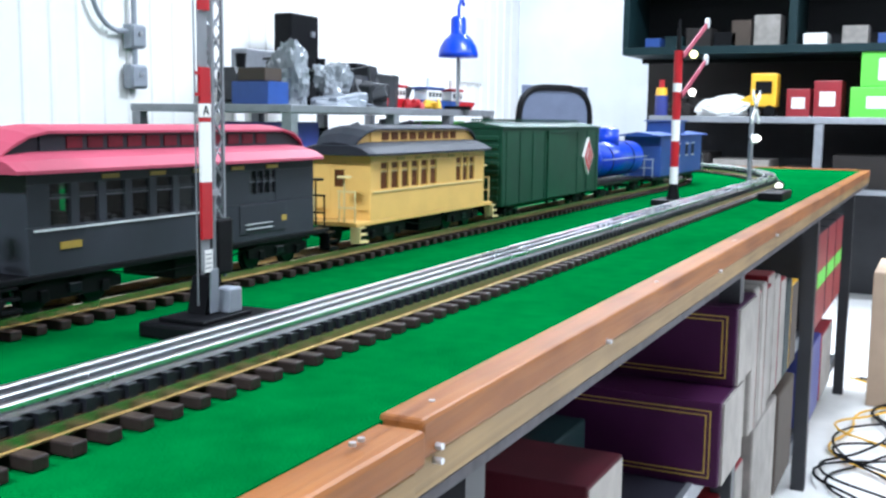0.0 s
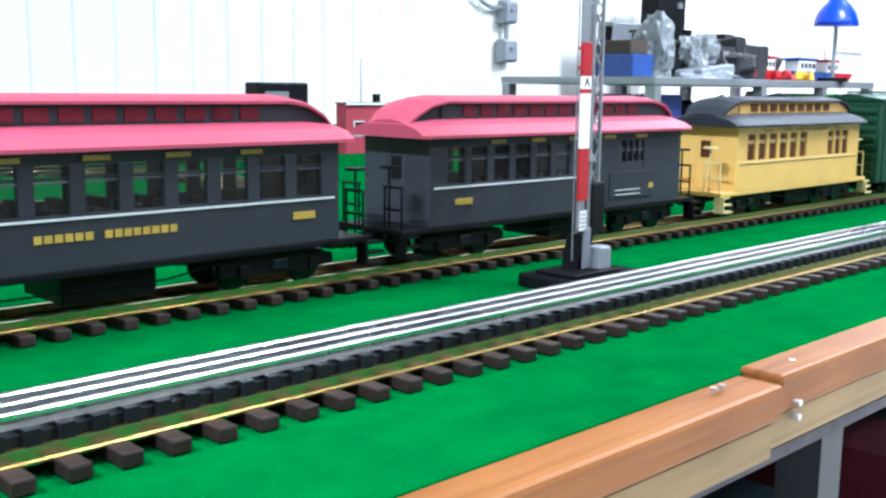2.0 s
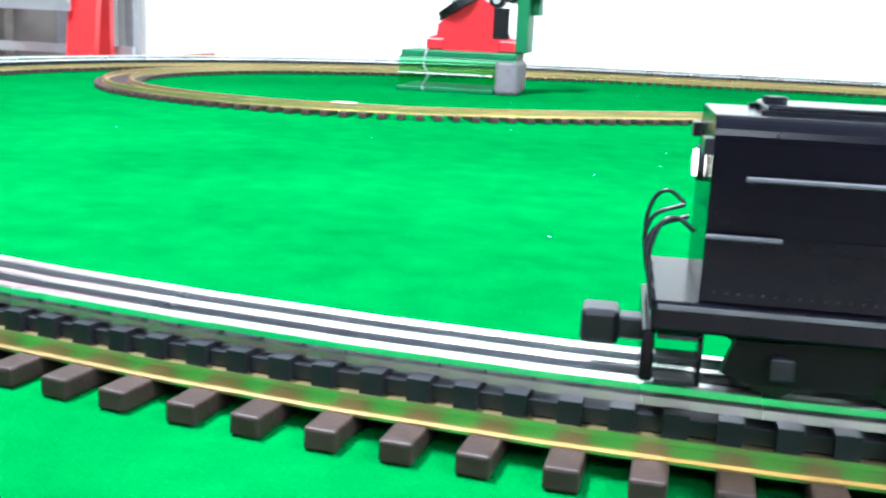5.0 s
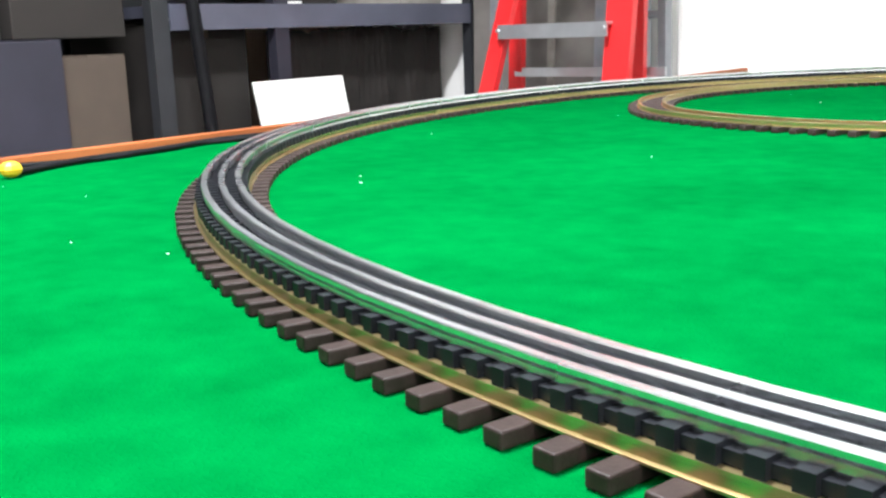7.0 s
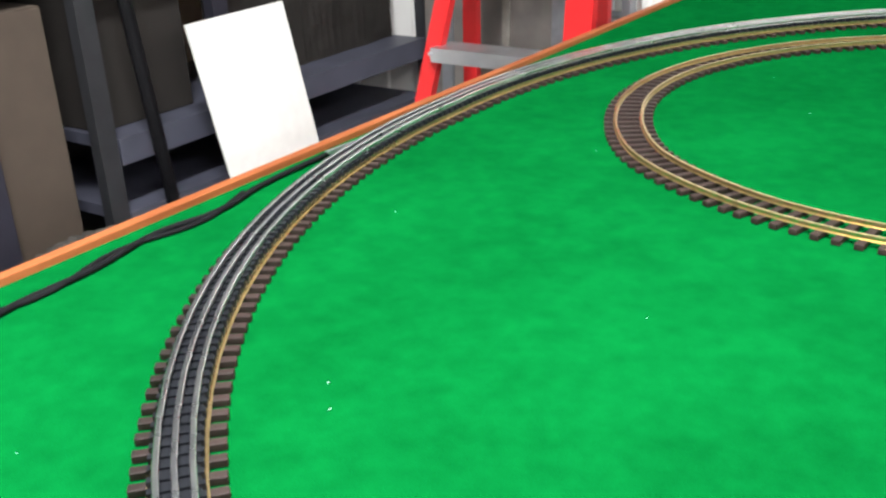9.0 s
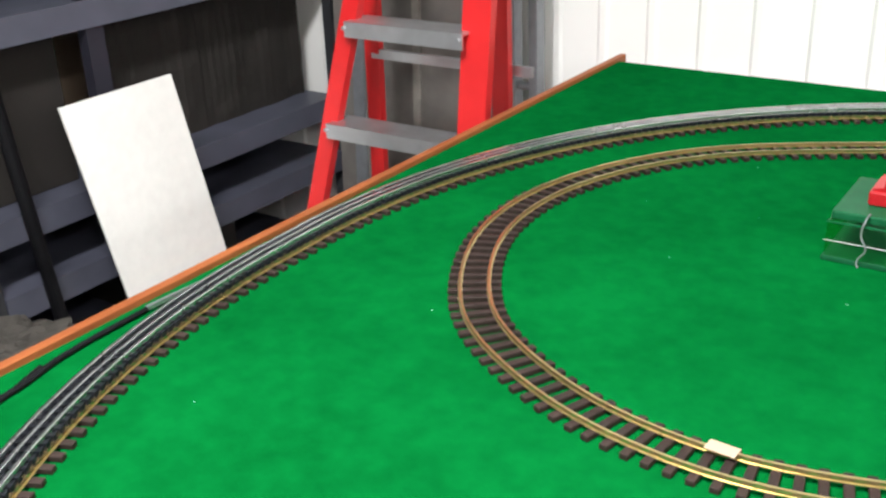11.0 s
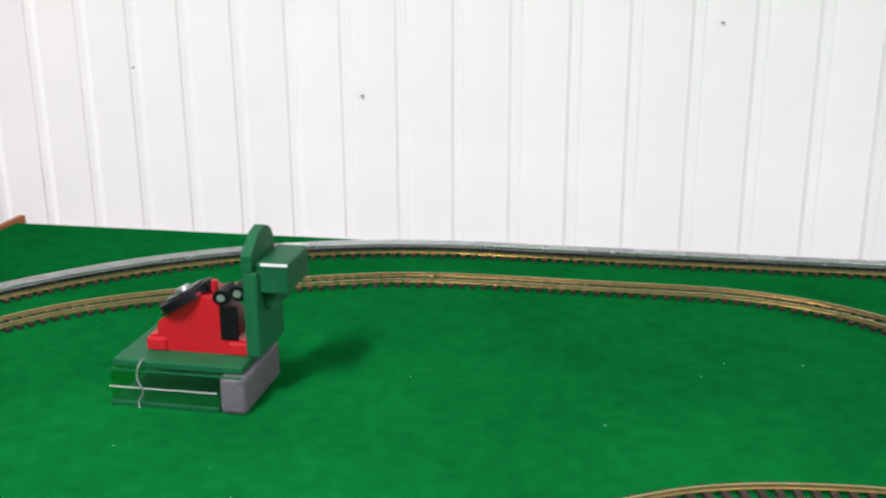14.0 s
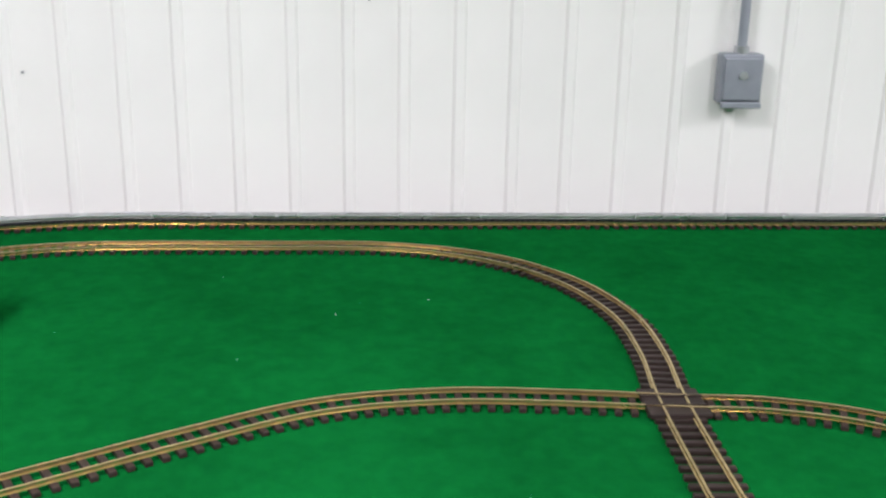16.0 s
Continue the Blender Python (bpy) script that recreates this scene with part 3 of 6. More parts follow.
    while seat_x < b - 0.06:
        for s in (-1, 1):
            part("seat", B((seat_x - 0.004, seat_x + 0.004, *sorted((y + s * 0.010, y + s * 0.044)), zb + 0.0005, w0 + 0.004), (seat_x + 0.0042, seat_x + 0.018, *sorted((y + s * 0.010, y + s * 0.044)), zb + 0.0005, w0 - 0.012), bevel=0.0015), SEATDARK, car)
        seat_x += 0.034
    for u, v in closed:
        part("partition", B((u, v, y - 0.0015, y + 0.0015, zb + 0.0006, zt - 0.001)), SEATDARK, car)
    part("headlining", B((a + 0.005, b - 0.005, y - half + 0.005, y + half - 0.005, zt - 0.0022, zt - 0.0008)), SEATDARK, car)
    # clerestory roof: lower curved sheets, upper deck, rounded drop at the ends

    r0, r1 = a - 0.016, b + 0.014

    def ring(x, drop, inset):
        hw = 0.0625 - inset
        pts = [(-hw, 0), (-hw, 0.003), (-hw * 0.80, 0.012 - drop * 0.2), (-hw * 0.52, 0.018 - drop * 0.4), (hw * 0.52, 0.018 - drop * 0.4), (hw * 0.80, 0.012 - drop * 0.2), (hw, 0.003), (hw, 0)]
        return [(x, y + u, roofz - 0.006 + v) for u, v in pts]

    part("roof", loft([ring(r0, 0.012, 0.006), ring(r0 + 0.012, 0.006, 0.001), ring(r0 + 0.04, 0, 0), ring(r1 - 0.04, 0, 0), ring(r1 - 0.012, 0.006, 0.001), ring(r1, 0.012, 0.006)]), roofmat, car, "curved lower roof")
    clere = part("clerestory", B((r0 + 0.05, r1 - 0.05, y - 0.031, y + 0.031, roofz + 0.010, roofz + 0.028)), paint, car)
    n = int((r1 - r0 - 0.16) / 0.026)
    for s in (-1, 1):
        for i in range(n):
            gx = r0 + 0.08 + i * (r1 - r0 - 0.16) / n
            part("clerestory_pane", B((gx, gx + 0.019, y + s * 0.031, y + s * 0.0322, roofz + 0.0145, roofz + 0.0255)), clermat, clere)

    def deck(x, z, hw):
        return [(x, y + u * hw, z + v) for u, v in ((-1, 0), (-1, 0.0025), (-0.6, 0.006), (0, 0.008), (0.6, 0.006), (1, 0.0025), (1, 0))]

    part("upper_roof", loft([deck(r0 + 0.003, roofz + 0.004, 0.030), deck(r0 + 0.018, roofz + 0.016, 0.034), deck(r0 + 0.034, roofz + 0.024, 0.036), deck(r0 + 0.055, roofz + 0.028, 0.037), deck(r1 - 0.055, roofz + 0.028, 0.037), deck(r1 - 0.034, roofz + 0.024, 0.036), deck(r1 - 0.018, roofz + 0.016, 0.034), deck(r1 - 0.003, roofz + 0.004, 0.030)], None), roofmat, car, "raised upper roof deck", smooth=False)
    for xa, k in ((r0, 1), (r1, -1)):
        part("roof_end", loft([[(xa + k * u, y - 0.029, roofz + 0.002), (xa + k * u, y + 0.029, roofz + 0.002), (xa + k * u, y + 0.029, zz), (xa + k * u, y - 0.029, zz)] for u, zz in ((0.004, roofz + 0.0045), (0.018, roofz + 0.0165), (0.034, roofz + 0.0245), (0.0497, roofz + 0.0275))]), paint, car)
    # end platforms, railings, steps
    rail_paint = YELLOWTRIM if paint is YELLOW else BLACK
    for s, xe in ((-1, x0 + 0.012), (1, x1 - 0.012)):
        for yy in (y - 0.045, y - 0.02, y + 0.02, y + 0.045):
            part("railing_post", C((xe, yy, zb), (xe, yy, zb + 0.042), 0.0012, seg=8), rail_paint, car)
        for u0, u1 in ((-0.046, -0.018), (0.018, 0.046)):
            for z0_ in (0.018, 0.040):
                part("railing", B((xe - 0.001, xe + 0.001, y + u0, y + u1, zb + z0_, zb + z0_ + 0.0025)), rail_paint, car)
        for sy in (-1, 1):
            part("step", B((xe - 0.004, xe + 0.020, y + sy * 0.044, y + sy * 0.055, zb - 0.028, zb - 0.025), (xe - 0.004, xe + 0.020, y + sy * 0.042, y + sy * 0.053, zb - 0.018, zb - 0.0155), (xe - 0.004, xe + 0.020, y + sy * 0.040, y + sy * 0.050, zb - 0.009, zb - 0.0065), (xe - 0.004, xe - 0.002, y + sy * 0.040, y + sy * 0.055, zb - 0.028, zb - 0.0065)), rail_paint, car)
        stand = part("brake_stand", C((xe + s * 0.003, y - 0.030, zb), (xe + s * 0.003, y - 0.030, zb + 0.060), 0.0012, seg=8), rail_paint, car)
        part("brake_wheel", C((xe + s * 0.003, y - 0.030, zb + 0.060), (xe + s * 0.003, y - 0.030, zb + 0.0625), 0.010, seg=18), rail_paint, stand)
        coupler(car, xe + s * 0.012, y, 0.992, s)
        part("coupler_pocket", B((xe - 0.012, xe + 0.006, y - 0.008, y + 0.008, 0.988, zb - 0.006), bevel=0.001), BLACK, car)
    for xt in (x0 + 0.105, x1 - 0.105):
        wheelset_truck(car, xt, y, ZR, 0.0165, 0.040, 0.0235, 0.060)
    mid = (a + b) / 2
    part("equipment_box", B((mid - 0.020, mid + 0.060, y - 0.036, y + 0.036, zb - 0.030, zb - 0.0068), bevel=0.002), BLACK, car)
    part("centre_sill", B((a + 0.02, b - 0.02, y - 0.007, y + 0.007, zb - 0.013, zb - 0.0065), bevel=0.001), BLACK, car)
    for yy in (y - 0.038, y + 0.038):
        part("truss_rod", BAR((a + 0.09, yy, zb - 0.007), (a + 0.17, yy, zb - 0.019), 0.0014, 0.0014), BLACK, car)
        part("truss_rod", BAR((a + 0.17, yy, zb - 0.019), (b - 0.17, yy, zb - 0.019), 0.0014, 0.0014), BLACK, car)
        part("truss_rod", BAR((b - 0.17, yy, zb - 0.019), (b - 0.09, yy, zb - 0.007), 0.0014, 0.0014), BLACK, car)
    return car


def even(a, b, n, gap):
    w = (b - a - gap * (n - 1)) / n
    return [(a + i * (w + gap), a + i * (w + gap) + w) for i in range(n)]


carB = coach(1.235, 1.800, GREYCAR, GREYTRIM, PINK, REDWIN, even(1.318, 1.735, 11, 0.0115), None, "dark grey wooden coach with faded red clerestory roof", closed=((1.285, 1.352), (1.705, 1.75)))
for k in range(15):
    if k != 6:
        part("gilt_letter", B((1.472 + k * 0.0079, 1.4782 + k * 0.0079, Y2 - 0.0508, Y2 - 0.0498, 1.0268, 1.0328)), GOLD, carB, "gilt letter of the coach's name")
for gx in (1.335, 1.715):
    part("gilt_number", B((gx - 0.012, gx + 0.012, Y2 - 0.0514, Y2 - 0.0502, 1.0270, 1.0335)), GOLD, carB)
carA = coach(1.825, 2.360, GREYCAR, GREYTRIM, PINK, REDWIN, even(1.895, 2.09, 6, 0.010) + [(2.185, 2.235)], 2.12, "dark grey baggage coach with faded red clerestory roof on the siding", closed=((1.875, 1.925), (1.962, 2.275)))
for k in range(3):
    part("mullion", B((2.1965 + k * 0.0125, 2.1985 + k * 0.0125, Y2 - 0.0508, Y2 - 0.047, 1.058, 1.0838)), GREYCAR, carA)
part("door_infill", B((2.1852, 2.2348, Y2 - 0.0495, Y2 - 0.0465, 1.0473, 1.058)), GREYCAR, carA)
part("gilt_number", B((1.905, 1.93, Y2 - 0.0514, Y2 - 0.0502, 1.0255, 1.0320)), GOLD, carA)
part("gilt_number", B((2.245, 2.255, Y2 - 0.0514, Y2 - 0.0502, 1.0235, 1.0300)), GOLD, carA)
part("window_back", B((2.1853, 2.2347, Y2 - 0.0464, Y2 - 0.0450, 1.0475, 1.0838)), BLACK, carA)
part("baggage_door", B((2.165, 2.255, Y2 - 0.0512, Y2 - 0.0498, 1.013, 1.046), bevel=0.001), GREYCAR, carA)
part("grab_rail", B((2.175, 2.225, Y2 - 0.0530, Y2 - 0.0513, 1.0235, 1.0243), (2.175, 2.225, Y2 - 0.0530, Y2 - 0.0513, 1.0180, 1.0188)), GREYTRIM, carA)
coach(2.412, 2.885, YELLOW, YELLOWTRIM, ROOFDARK, ORANGEWIN, even(2.485, 2.660, 6, 0.009) + even(2.73, 2.80, 3, 0.006), None, "cream yellow wooden combine coach with slate clerestory roof")


def boxcar(x0, x1):
    car = thing("boxcar", (0, 0, 0), "dark green ribbed boxcar with a red diamond emblem on the siding", "model train car", "cars on the siding")
    y, hw, z0, z1 = Y2, 0.056, 0.992, 1.130
    part("body", B((x0, x1, y - hw, y + hw, z0, z1), bevel=0.002), BOXGREEN, car)
    for s in (-1, 1):
        n = 9
        for i in range(n):
            gx = x0 + 0.02 + (x1 - x0 - 0.04) * i / (n - 1)
            if 0.40 < i / (n - 1) < 0.60:
                continue
            part("side_rib", B((gx - 0.003, gx + 0.003, y + s * hw, y + s * (hw + 0.0014), z0 + 0.003, z1 - 0.006)), BOXGREEN, car)
        xm = (x0 + x1) / 2
        part("sliding_door", B((xm - 0.055, xm + 0.055, y + s * (hw - 0.001), y + s * (hw + 0.004), z0 + 0.002, z1 - 0.010), bevel=0.001), BOXGREEN, car)
        part("door_track", B((xm - 0.06, xm + 0.17, y + s * hw, y + s * (hw + 0.006), z1 - 0.009, z1 - 0.005)), BOXGREEN, car)
        for d, m_, t in ((0.040, WHITE, 0.0045), (0.034, RED, 0.0052), (0.018, WHITE, 0.0056), (0.014, RED, 0.0060)):
            dx = x1 - 0.085
            part("diamond_emblem", prism([(dx - d * 0.8, 1.070), (dx, 1.070 - d), (dx + d * 0.8, 1.070), (dx, 1.070 + d)], "y", y + s * (hw - 0.001), y + s * (hw + t)), m_, car, "red and white diamond emblem")
    for xe, s in ((x0, -1), (x1, 1)):
        for i in range(8):
            part("end_rib", B((xe + s * 0.0, xe + s * 0.004, y - hw + 0.006, y + hw - 0.006, z0 + 0.012 + i * 0.015, z0 + 0.020 + i * 0.015), bevel=0.0015), BOXGREEN, car)
        coupler(car, xe + s * 0.018, y, z0 - 0.012, s)
    part("roof", prism([(y - hw - 0.003, z1), (y + hw + 0.003, z1), (y + hw + 0.003, z1 + 0.003), (y, z1 + 0.012), (y - hw - 0.003, z1 + 0.003)], "x", x0 - 0.002, x1 + 0.002), BOXGREEN, car)
    part("roof_walk", B((x0 + 0.01, x1 - 0.01, y - 0.010, y + 0.010, z1 + 0.013, z1 + 0.016)), BOXGREEN, car)
    part("underframe", B((x0 + 0.01, x1 - 0.01, y - 0.02, y + 0.02, z0 - 0.012, z0 - 0.0005)), BLACK, car)
    for xt in (x0 + 0.085, x1 - 0.085):
        wheelset_truck(car, xt, y, ZR, 0.0085, 0.036, 0.0235, 0.042)


boxcar(2.905, 3.46)


def tank_car(x0, x1):
    car = thing("tank_car", (0, 0, 0), "glossy bright blue tank car with a domed top on the siding", "model train car", "cars on the siding")
    y, z, r = Y2, 1.052, 0.043
    bm = C((x0 + 0.03, y, z), (x1 - 0.03, y, z), r, seg=28)
    S((x0 + 0.03, y, z), r, 0.35, 1, 1, 28, bm)
    S((x1 - 0.03, y, z), r, 0.35, 1, 1, 28, bm)
    part("tank", bm, BLUE, car, smooth=True)
    xm = (x0 + x1) / 2
    part("dome", C((xm, y, z + 0.030), (xm, y, z + 0.070), 0.027, 0.026, 24, S((xm, y, z + 0.070), 0.026, 1, 1, 0.35, 24)), BLUE, car, smooth=True)
    for k in (-1, 1):
        part("tank_band", C((xm + k * 0.09 - 0.003, y, z), (xm + k * 0.09 + 0.003, y, z), r + 0.0012, seg=28), BLACK, car)
    part("deck", B((x0, x1, y - 0.040, y + 0.040, 0.994, 1.002), bevel=0.001), BLACK, car)
    for s in (-1, 1):
        part("handrail", C((x0 + 0.02, y + s * 0.049, z + 0.004), (x1 - 0.02, y + s * 0.049, z + 0.004), 0.0013, seg=8), ALU, car)
        for k in range(5):
            gx = x0 + 0.03 + (x1 - x0 - 0.06) * k / 4
            part("rail_post", C((gx, y + s * 0.041, z + 0.004), (gx, y + s * 0.050, z + 0.004), 0.001, seg=6), ALU, car)
    for xe, s in ((x0, -1), (x1, 1)):
        coupler(car, xe + s * 0.012, y, 0.985, s)
    for xt in (x0 + 0.075, x1 - 0.075):
        wheelset_truck(car, xt, y, ZR, 0.0085, 0.036, 0.0235, 0.040)


tank_car(3.50, 3.92)


def caboose(x0, x1):
    car = thing("caboose", (0, 0, 0), "dull blue caboose with end platforms and railings", "model train car", "cars on the siding")
    y, hw, z0, z1 = Y2, 0.052, 0.995, 1.105
    a, b = x0 + 0.06, x1 - 0.06
    part("body", B((a, b, y - hw, y + hw, z0, z1), bevel=0.002), BLUEDULL, car)
    part("roof", prism([(y - hw - 0.006, z1), (y + hw + 0.006, z1), (y + hw + 0.006, z1 + 0.003), (y, z1 + 0.012), (y - hw - 0.006, z1 + 0.003)], "x", x0 + 0.01, x1 - 0.01), BLUEDULL, car)
    xm = (a + b) / 2
    part("cupola", B((xm - 0.06, xm + 0.06, y - 0.042, y + 0.042, z1 + 0.003, z1 + 0.040), bevel=0.002), BLUEDULL, car)
    part("cupola_roof", B((xm - 0.068, xm + 0.068, y - 0.048, y + 0.048, z1 + 0.0405, z1 + 0.045), bevel=0.0015), BLUEDULL, car)
    for s in (-1, 1):
        for wx in (-0.13, -0.05, 0.05, 0.13):
            part("window_pane", B((xm + wx - 0.014, xm + wx + 0.014, y + s * hw, y + s * (hw + 0.0012), 1.050, 1.080)), BLACK, car)
            part("window_frame", B((xm + wx - 0.017, xm + wx + 0.017, y + s * hw, y + s * (hw + 0.002), 1.081, 1.084), (xm + wx - 0.017, xm + wx + 0.017, y + s * hw, y + s * (hw + 0.002), 1.046, 1.049)), GREYTRIM, car)
    part("platform", B((x0, x1, y - 0.048, y + 0.048, z0 - 0.008, z0 - 0.0005), bevel=0.001), BLACK, car)
    for xe in (x0 + 0.004, x1 - 0.004):
        for yy in (-0.045, -0.022, 0.022, 0.045):
            part("railing_post", C((xe, y + yy, z0), (xe, y + yy, z0 + 0.05), 0.0015, seg=8), ALU, car)
        part("railing", B((xe - 0.0012, xe + 0.0012, y - 0.047, y + 0.047, z0 + 0.048, z0 + 0.051), (xe - 0.0012, xe + 0.0012, y - 0.047, y + 0.047, z0 + 0.025, z0 + 0.0275)), ALU, car)
    for xe, s in ((x0, -1), (x1, 1)):
        coupler(car, xe + s * 0.012, y, 0.985, s)
    for xt in (x0 + 0.13, x1 - 0.13):
        wheelset_truck(car, xt, y, ZR, 0.0085, 0.036, 0.0235, 0.040)


caboose(3.97, 4.60)


def loaded_tender():
    """A short brown car with a heaped rough load that rises towards its white end."""
    c = thing("brown_work_car", (0, 0, 0), "small weathered brown model car with a heaped rough load", "model train car", "cars on the siding")
    x0, x1, hw = 1.082, 1.224, 0.048
    part("body", B((x0, x1, Y2 - hw, Y2 + hw, ZR + 0.0005, 0.996), bevel=0.002), BROWNCAR, c, "dark brown boarded body")
    for s in (-1, 1):
        for k in range(4):
            part("side_board", B((x0 + 0.002, x1 - 0.002, *sorted((Y2 + s * hw, Y2 + s * (hw + 0.0012))), ZR + 0.003 + k * 0.0065, ZR + 0.0088 + k * 0.0065)), BROWNCAR, c)
        part("sill_step", B((x0 + 0.02, x0 + 0.045, *sorted((Y2 + s * (hw + 0.0013), Y2 + s * (hw + 0.004))), ZR + 0.001, ZR + 0.0025)), GREYTRIM, c)
        part("sill_step", B((x0 + 0.075, x0 + 0.10, *sorted((Y2 + s * (hw + 0.0013), Y2 + s * (hw + 0.004))), ZR + 0.001, ZR + 0.0025)), GREYTRIM, c)
    nx, ny = 34, 20
    grid_pts = []
    for i in range(nx + 1):
        row = []
        for k in range(ny + 1):
            u, v = i / nx, 2 * k / ny - 1
            x, yy = x0 - 0.003 + u * (x1 - x0 + 0.004), Y2 + v * (hw + 0.004)
            crown = (0.012 + 0.020 * u) * (1 - abs(v) ** 2.2)
            rough = 0.0030 * noise.noise(Vector((x * 120, yy * 120, 3))) + 0.0018 * noise.noise(Vector((x * 300, yy * 300, 7)))
            row.append((x, yy, 0.9965 + crown + (abs(rough) if crown < 0.004 else rough + 0.002)))
        grid_pts.append(row)
    bm = bmesh.new()
    vs = [[bm.verts.new(p) for p in row] for row in grid_pts]
    for i in range(nx):
        for k in range(ny):
            bm.faces.new((vs[i][k], vs[i + 1][k], vs[i + 1][k + 1], vs[i][k + 1]))
    skirt = [e for e in bm.edges if e.is_boundary]
    fall = bmesh.ops.extrude_edge_only(bm, edges=skirt)
    for v in fall["geom"]:
        if isinstance(v, bmesh.types.BMVert):
            v.co.z = 0.9935
    part("load", bm, COAL, c, "rough pinkish brown heaped load")
    part("white_end", prism([(1.2245, 0.988), (1.243, 0.988), (1.243, 1.008), (1.232, 1.019), (1.2245, 1.022)], "y", Y2 - 0.046, Y2 + 0.046), WHITE, c, "white painted sloping end")
    part("chimney", C((1.206, Y2 - 0.036, 1.006), (1.206, Y2 - 0.036, 1.038), 0.0065, 0.0055, 14), BLACK, c)
    part("chimney_cap", C((1.206, Y2 - 0.036, 1.038), (1.206, Y2 - 0.036, 1.0425), 0.0085, 0.0085, 14), BLACK, c)
    part("drawbar", B((1.2235, 1.262, Y2 - 0.012, Y2 + 0.012, ZR + 0.006, ZR + 0.018), bevel=0.001), BLACK, c)


loaded_tender()

# ---- the locomotive ----


def locomotive(x, y):
    """A road switcher; x is its front coupler's end, the long hood leads towards -x."""
    e = thing("diesel_locomotive", (x, y, H), "glossy black model diesel road switcher with gold lettering and lit cab", "model locomotive")
    e.scale = (1.035, 1.0, 1.0)
    ZT, Z0, Z1 = 0.0350, 0.064, 0.121       # rail top, sill, hood shoulder
    hw = 0.0315

    def hood(x0, x1, name):
        arc = [(hw - 0.008 + 0.008 * math.cos(math.radians(k * 15)), Z1 - 0.002 + 0.008 * math.sin(math.radians(k * 15))) for k in range(7)]
        prof = [(hw, Z0 + 0.0045)] + arc + [(-u, v) for u, v in arc[::-1]] + [(-hw, Z0 + 0.0045)]
        return part(name, prism(prof, "x", x0, x1), LOCO, e)

    hood(0.036, 0.266, "long_hood")
    hood(0.3205, 0.364, "short_hood")
    part("frame_sill", B((0.022, 0.378, -hw - 0.003, hw + 0.003, Z0 - 0.006, Z0 + 0.004), bevel=0.0012), LOCO, e, "worn black running board")
    # Light grey strips painted in for the highlight on the running board's edges.
    for s in (-1, 1):
        part("sill_edge", B((0.024, 0.376, *sorted((s * (hw + 0.003), s * (hw + 0.0037))), Z0 + 0.0015, Z0 + 0.0030)), LOUVRE, e, "thin highlight along the edge of the running board")
    part("fuel_skirt", B((0.236, 0.372, -hw - 0.002, hw + 0.002, Z0 - 0.012, Z0 - 0.0065)), LOCO, e)
    # cab with window openings
    c0, c1, cz = 0.2665, 0.320, 0.130
    for s in (-1, 1):
        ya, yb = sorted((s * (hw + 0.001), s * (hw - 0.0015)))
        part("cab_side", B((c0, c1, ya, yb, Z0 + 0.0045, 0.1024)), LOCO, e)
        for u, v in ((c0, 0.2825), (0.3065, c1)):
            part("cab_post", B((u, v, ya, yb, 0.1025, cz - 0.003)), LOCO, e)
        part("window_header", B((0.2826, 0.3064, ya, yb, 0.1206, cz - 0.003)), LOCO, e)
        part("window_mullion", B((0.2940, 0.2952, ya, yb, 0.1025, 0.1205)), LOCO, e)
        yi = s * (hw - 0.004)
        for u, v in ((0.2828, 0.2938), (0.2954, 0.3062)):
            part("cab_window", B((u, v, *sorted((yi, yi - s * 0.001)), 0.1028, 0.1202)), WARMWIN, e, "warmly lit cab window")
        part("window_sill", B((0.281, 0.308, *sorted((s * (hw + 0.001), s * (hw + 0.0026))), 0.1012, 0.1024)), LOCOTRIM, e)
    for xc in (c0, c1 - 0.0015):
        part("cab_end", B((xc, xc + 0.0015, -hw + 0.0016, hw - 0.0016, Z0 + 0.0045, 0.110), (xc, xc + 0.0015, -0.014, 0.014, 0.110, cz), (xc, xc + 0.0015, -hw + 0.0016, -hw + 0.006, 0.110, cz - 0.004), (xc, xc + 0.0015, hw - 0.006, hw - 0.0016, 0.110, cz - 0.004)), LOCO, e)
        for s in (-1, 1):
            part("cab_window", B((xc + 0.0002, xc + 0.001, *sorted((s * 0.0145, s * 0.025)), 0.111, 0.124)), WARMWIN, e, "warmly lit cab window")
    arch = [((hw + 0.0035) * math.sin(math.radians(k)), cz - 0.0075 + 0.0160 * math.cos(math.radians(k)) ** 0.75) for k in range(-88, 89, 8)]
    inner = [(u * 0.94, max(cz - 0.0078, v - 0.0022)) for u, v in arch[::-1]]
    part("cab_roof", prism(arch + inner, "x", c0 - 0.004, c1 + 0.004), LOCOTRIM, e, "rounded worn cab roof", smooth=False)
    part("horn", C((0.250, -0.008, Z1 + 0.013), (0.268, -0.008, Z1 + 0.013), 0.0012, 0.0028, 12, B((0.262, 0.266, -0.010, -0.006, Z1 + 0.006, Z1 + 0.013))), ALU, e, "silver air horn")
    # roof fans, hatches and stack
    part("radiator_hatch", B((0.052, 0.100, -0.017, 0.017, Z1 + 0.0062, Z1 + 0.009), bevel=0.001), LOCO, e)
    for u, v in ((-0.019, -0.0172), (0.0172, 0.019)):
        part("hatch_rim", B((0.050, 0.102, u, v, Z1 + 0.006, Z1 + 0.0075)), LOCOTRIM, e)
    part("roof_panel", B((0.118, 0.192, -0.020, 0.020, Z1 + 0.0062, Z1 + 0.0085), bevel=0.0008), LOCO, e)
    part("exhaust_stack", B((0.204, 0.2115, -0.006, 0.006, Z1 + 0.006, Z1 + 0.014), bevel=0.001), BLACK, e)
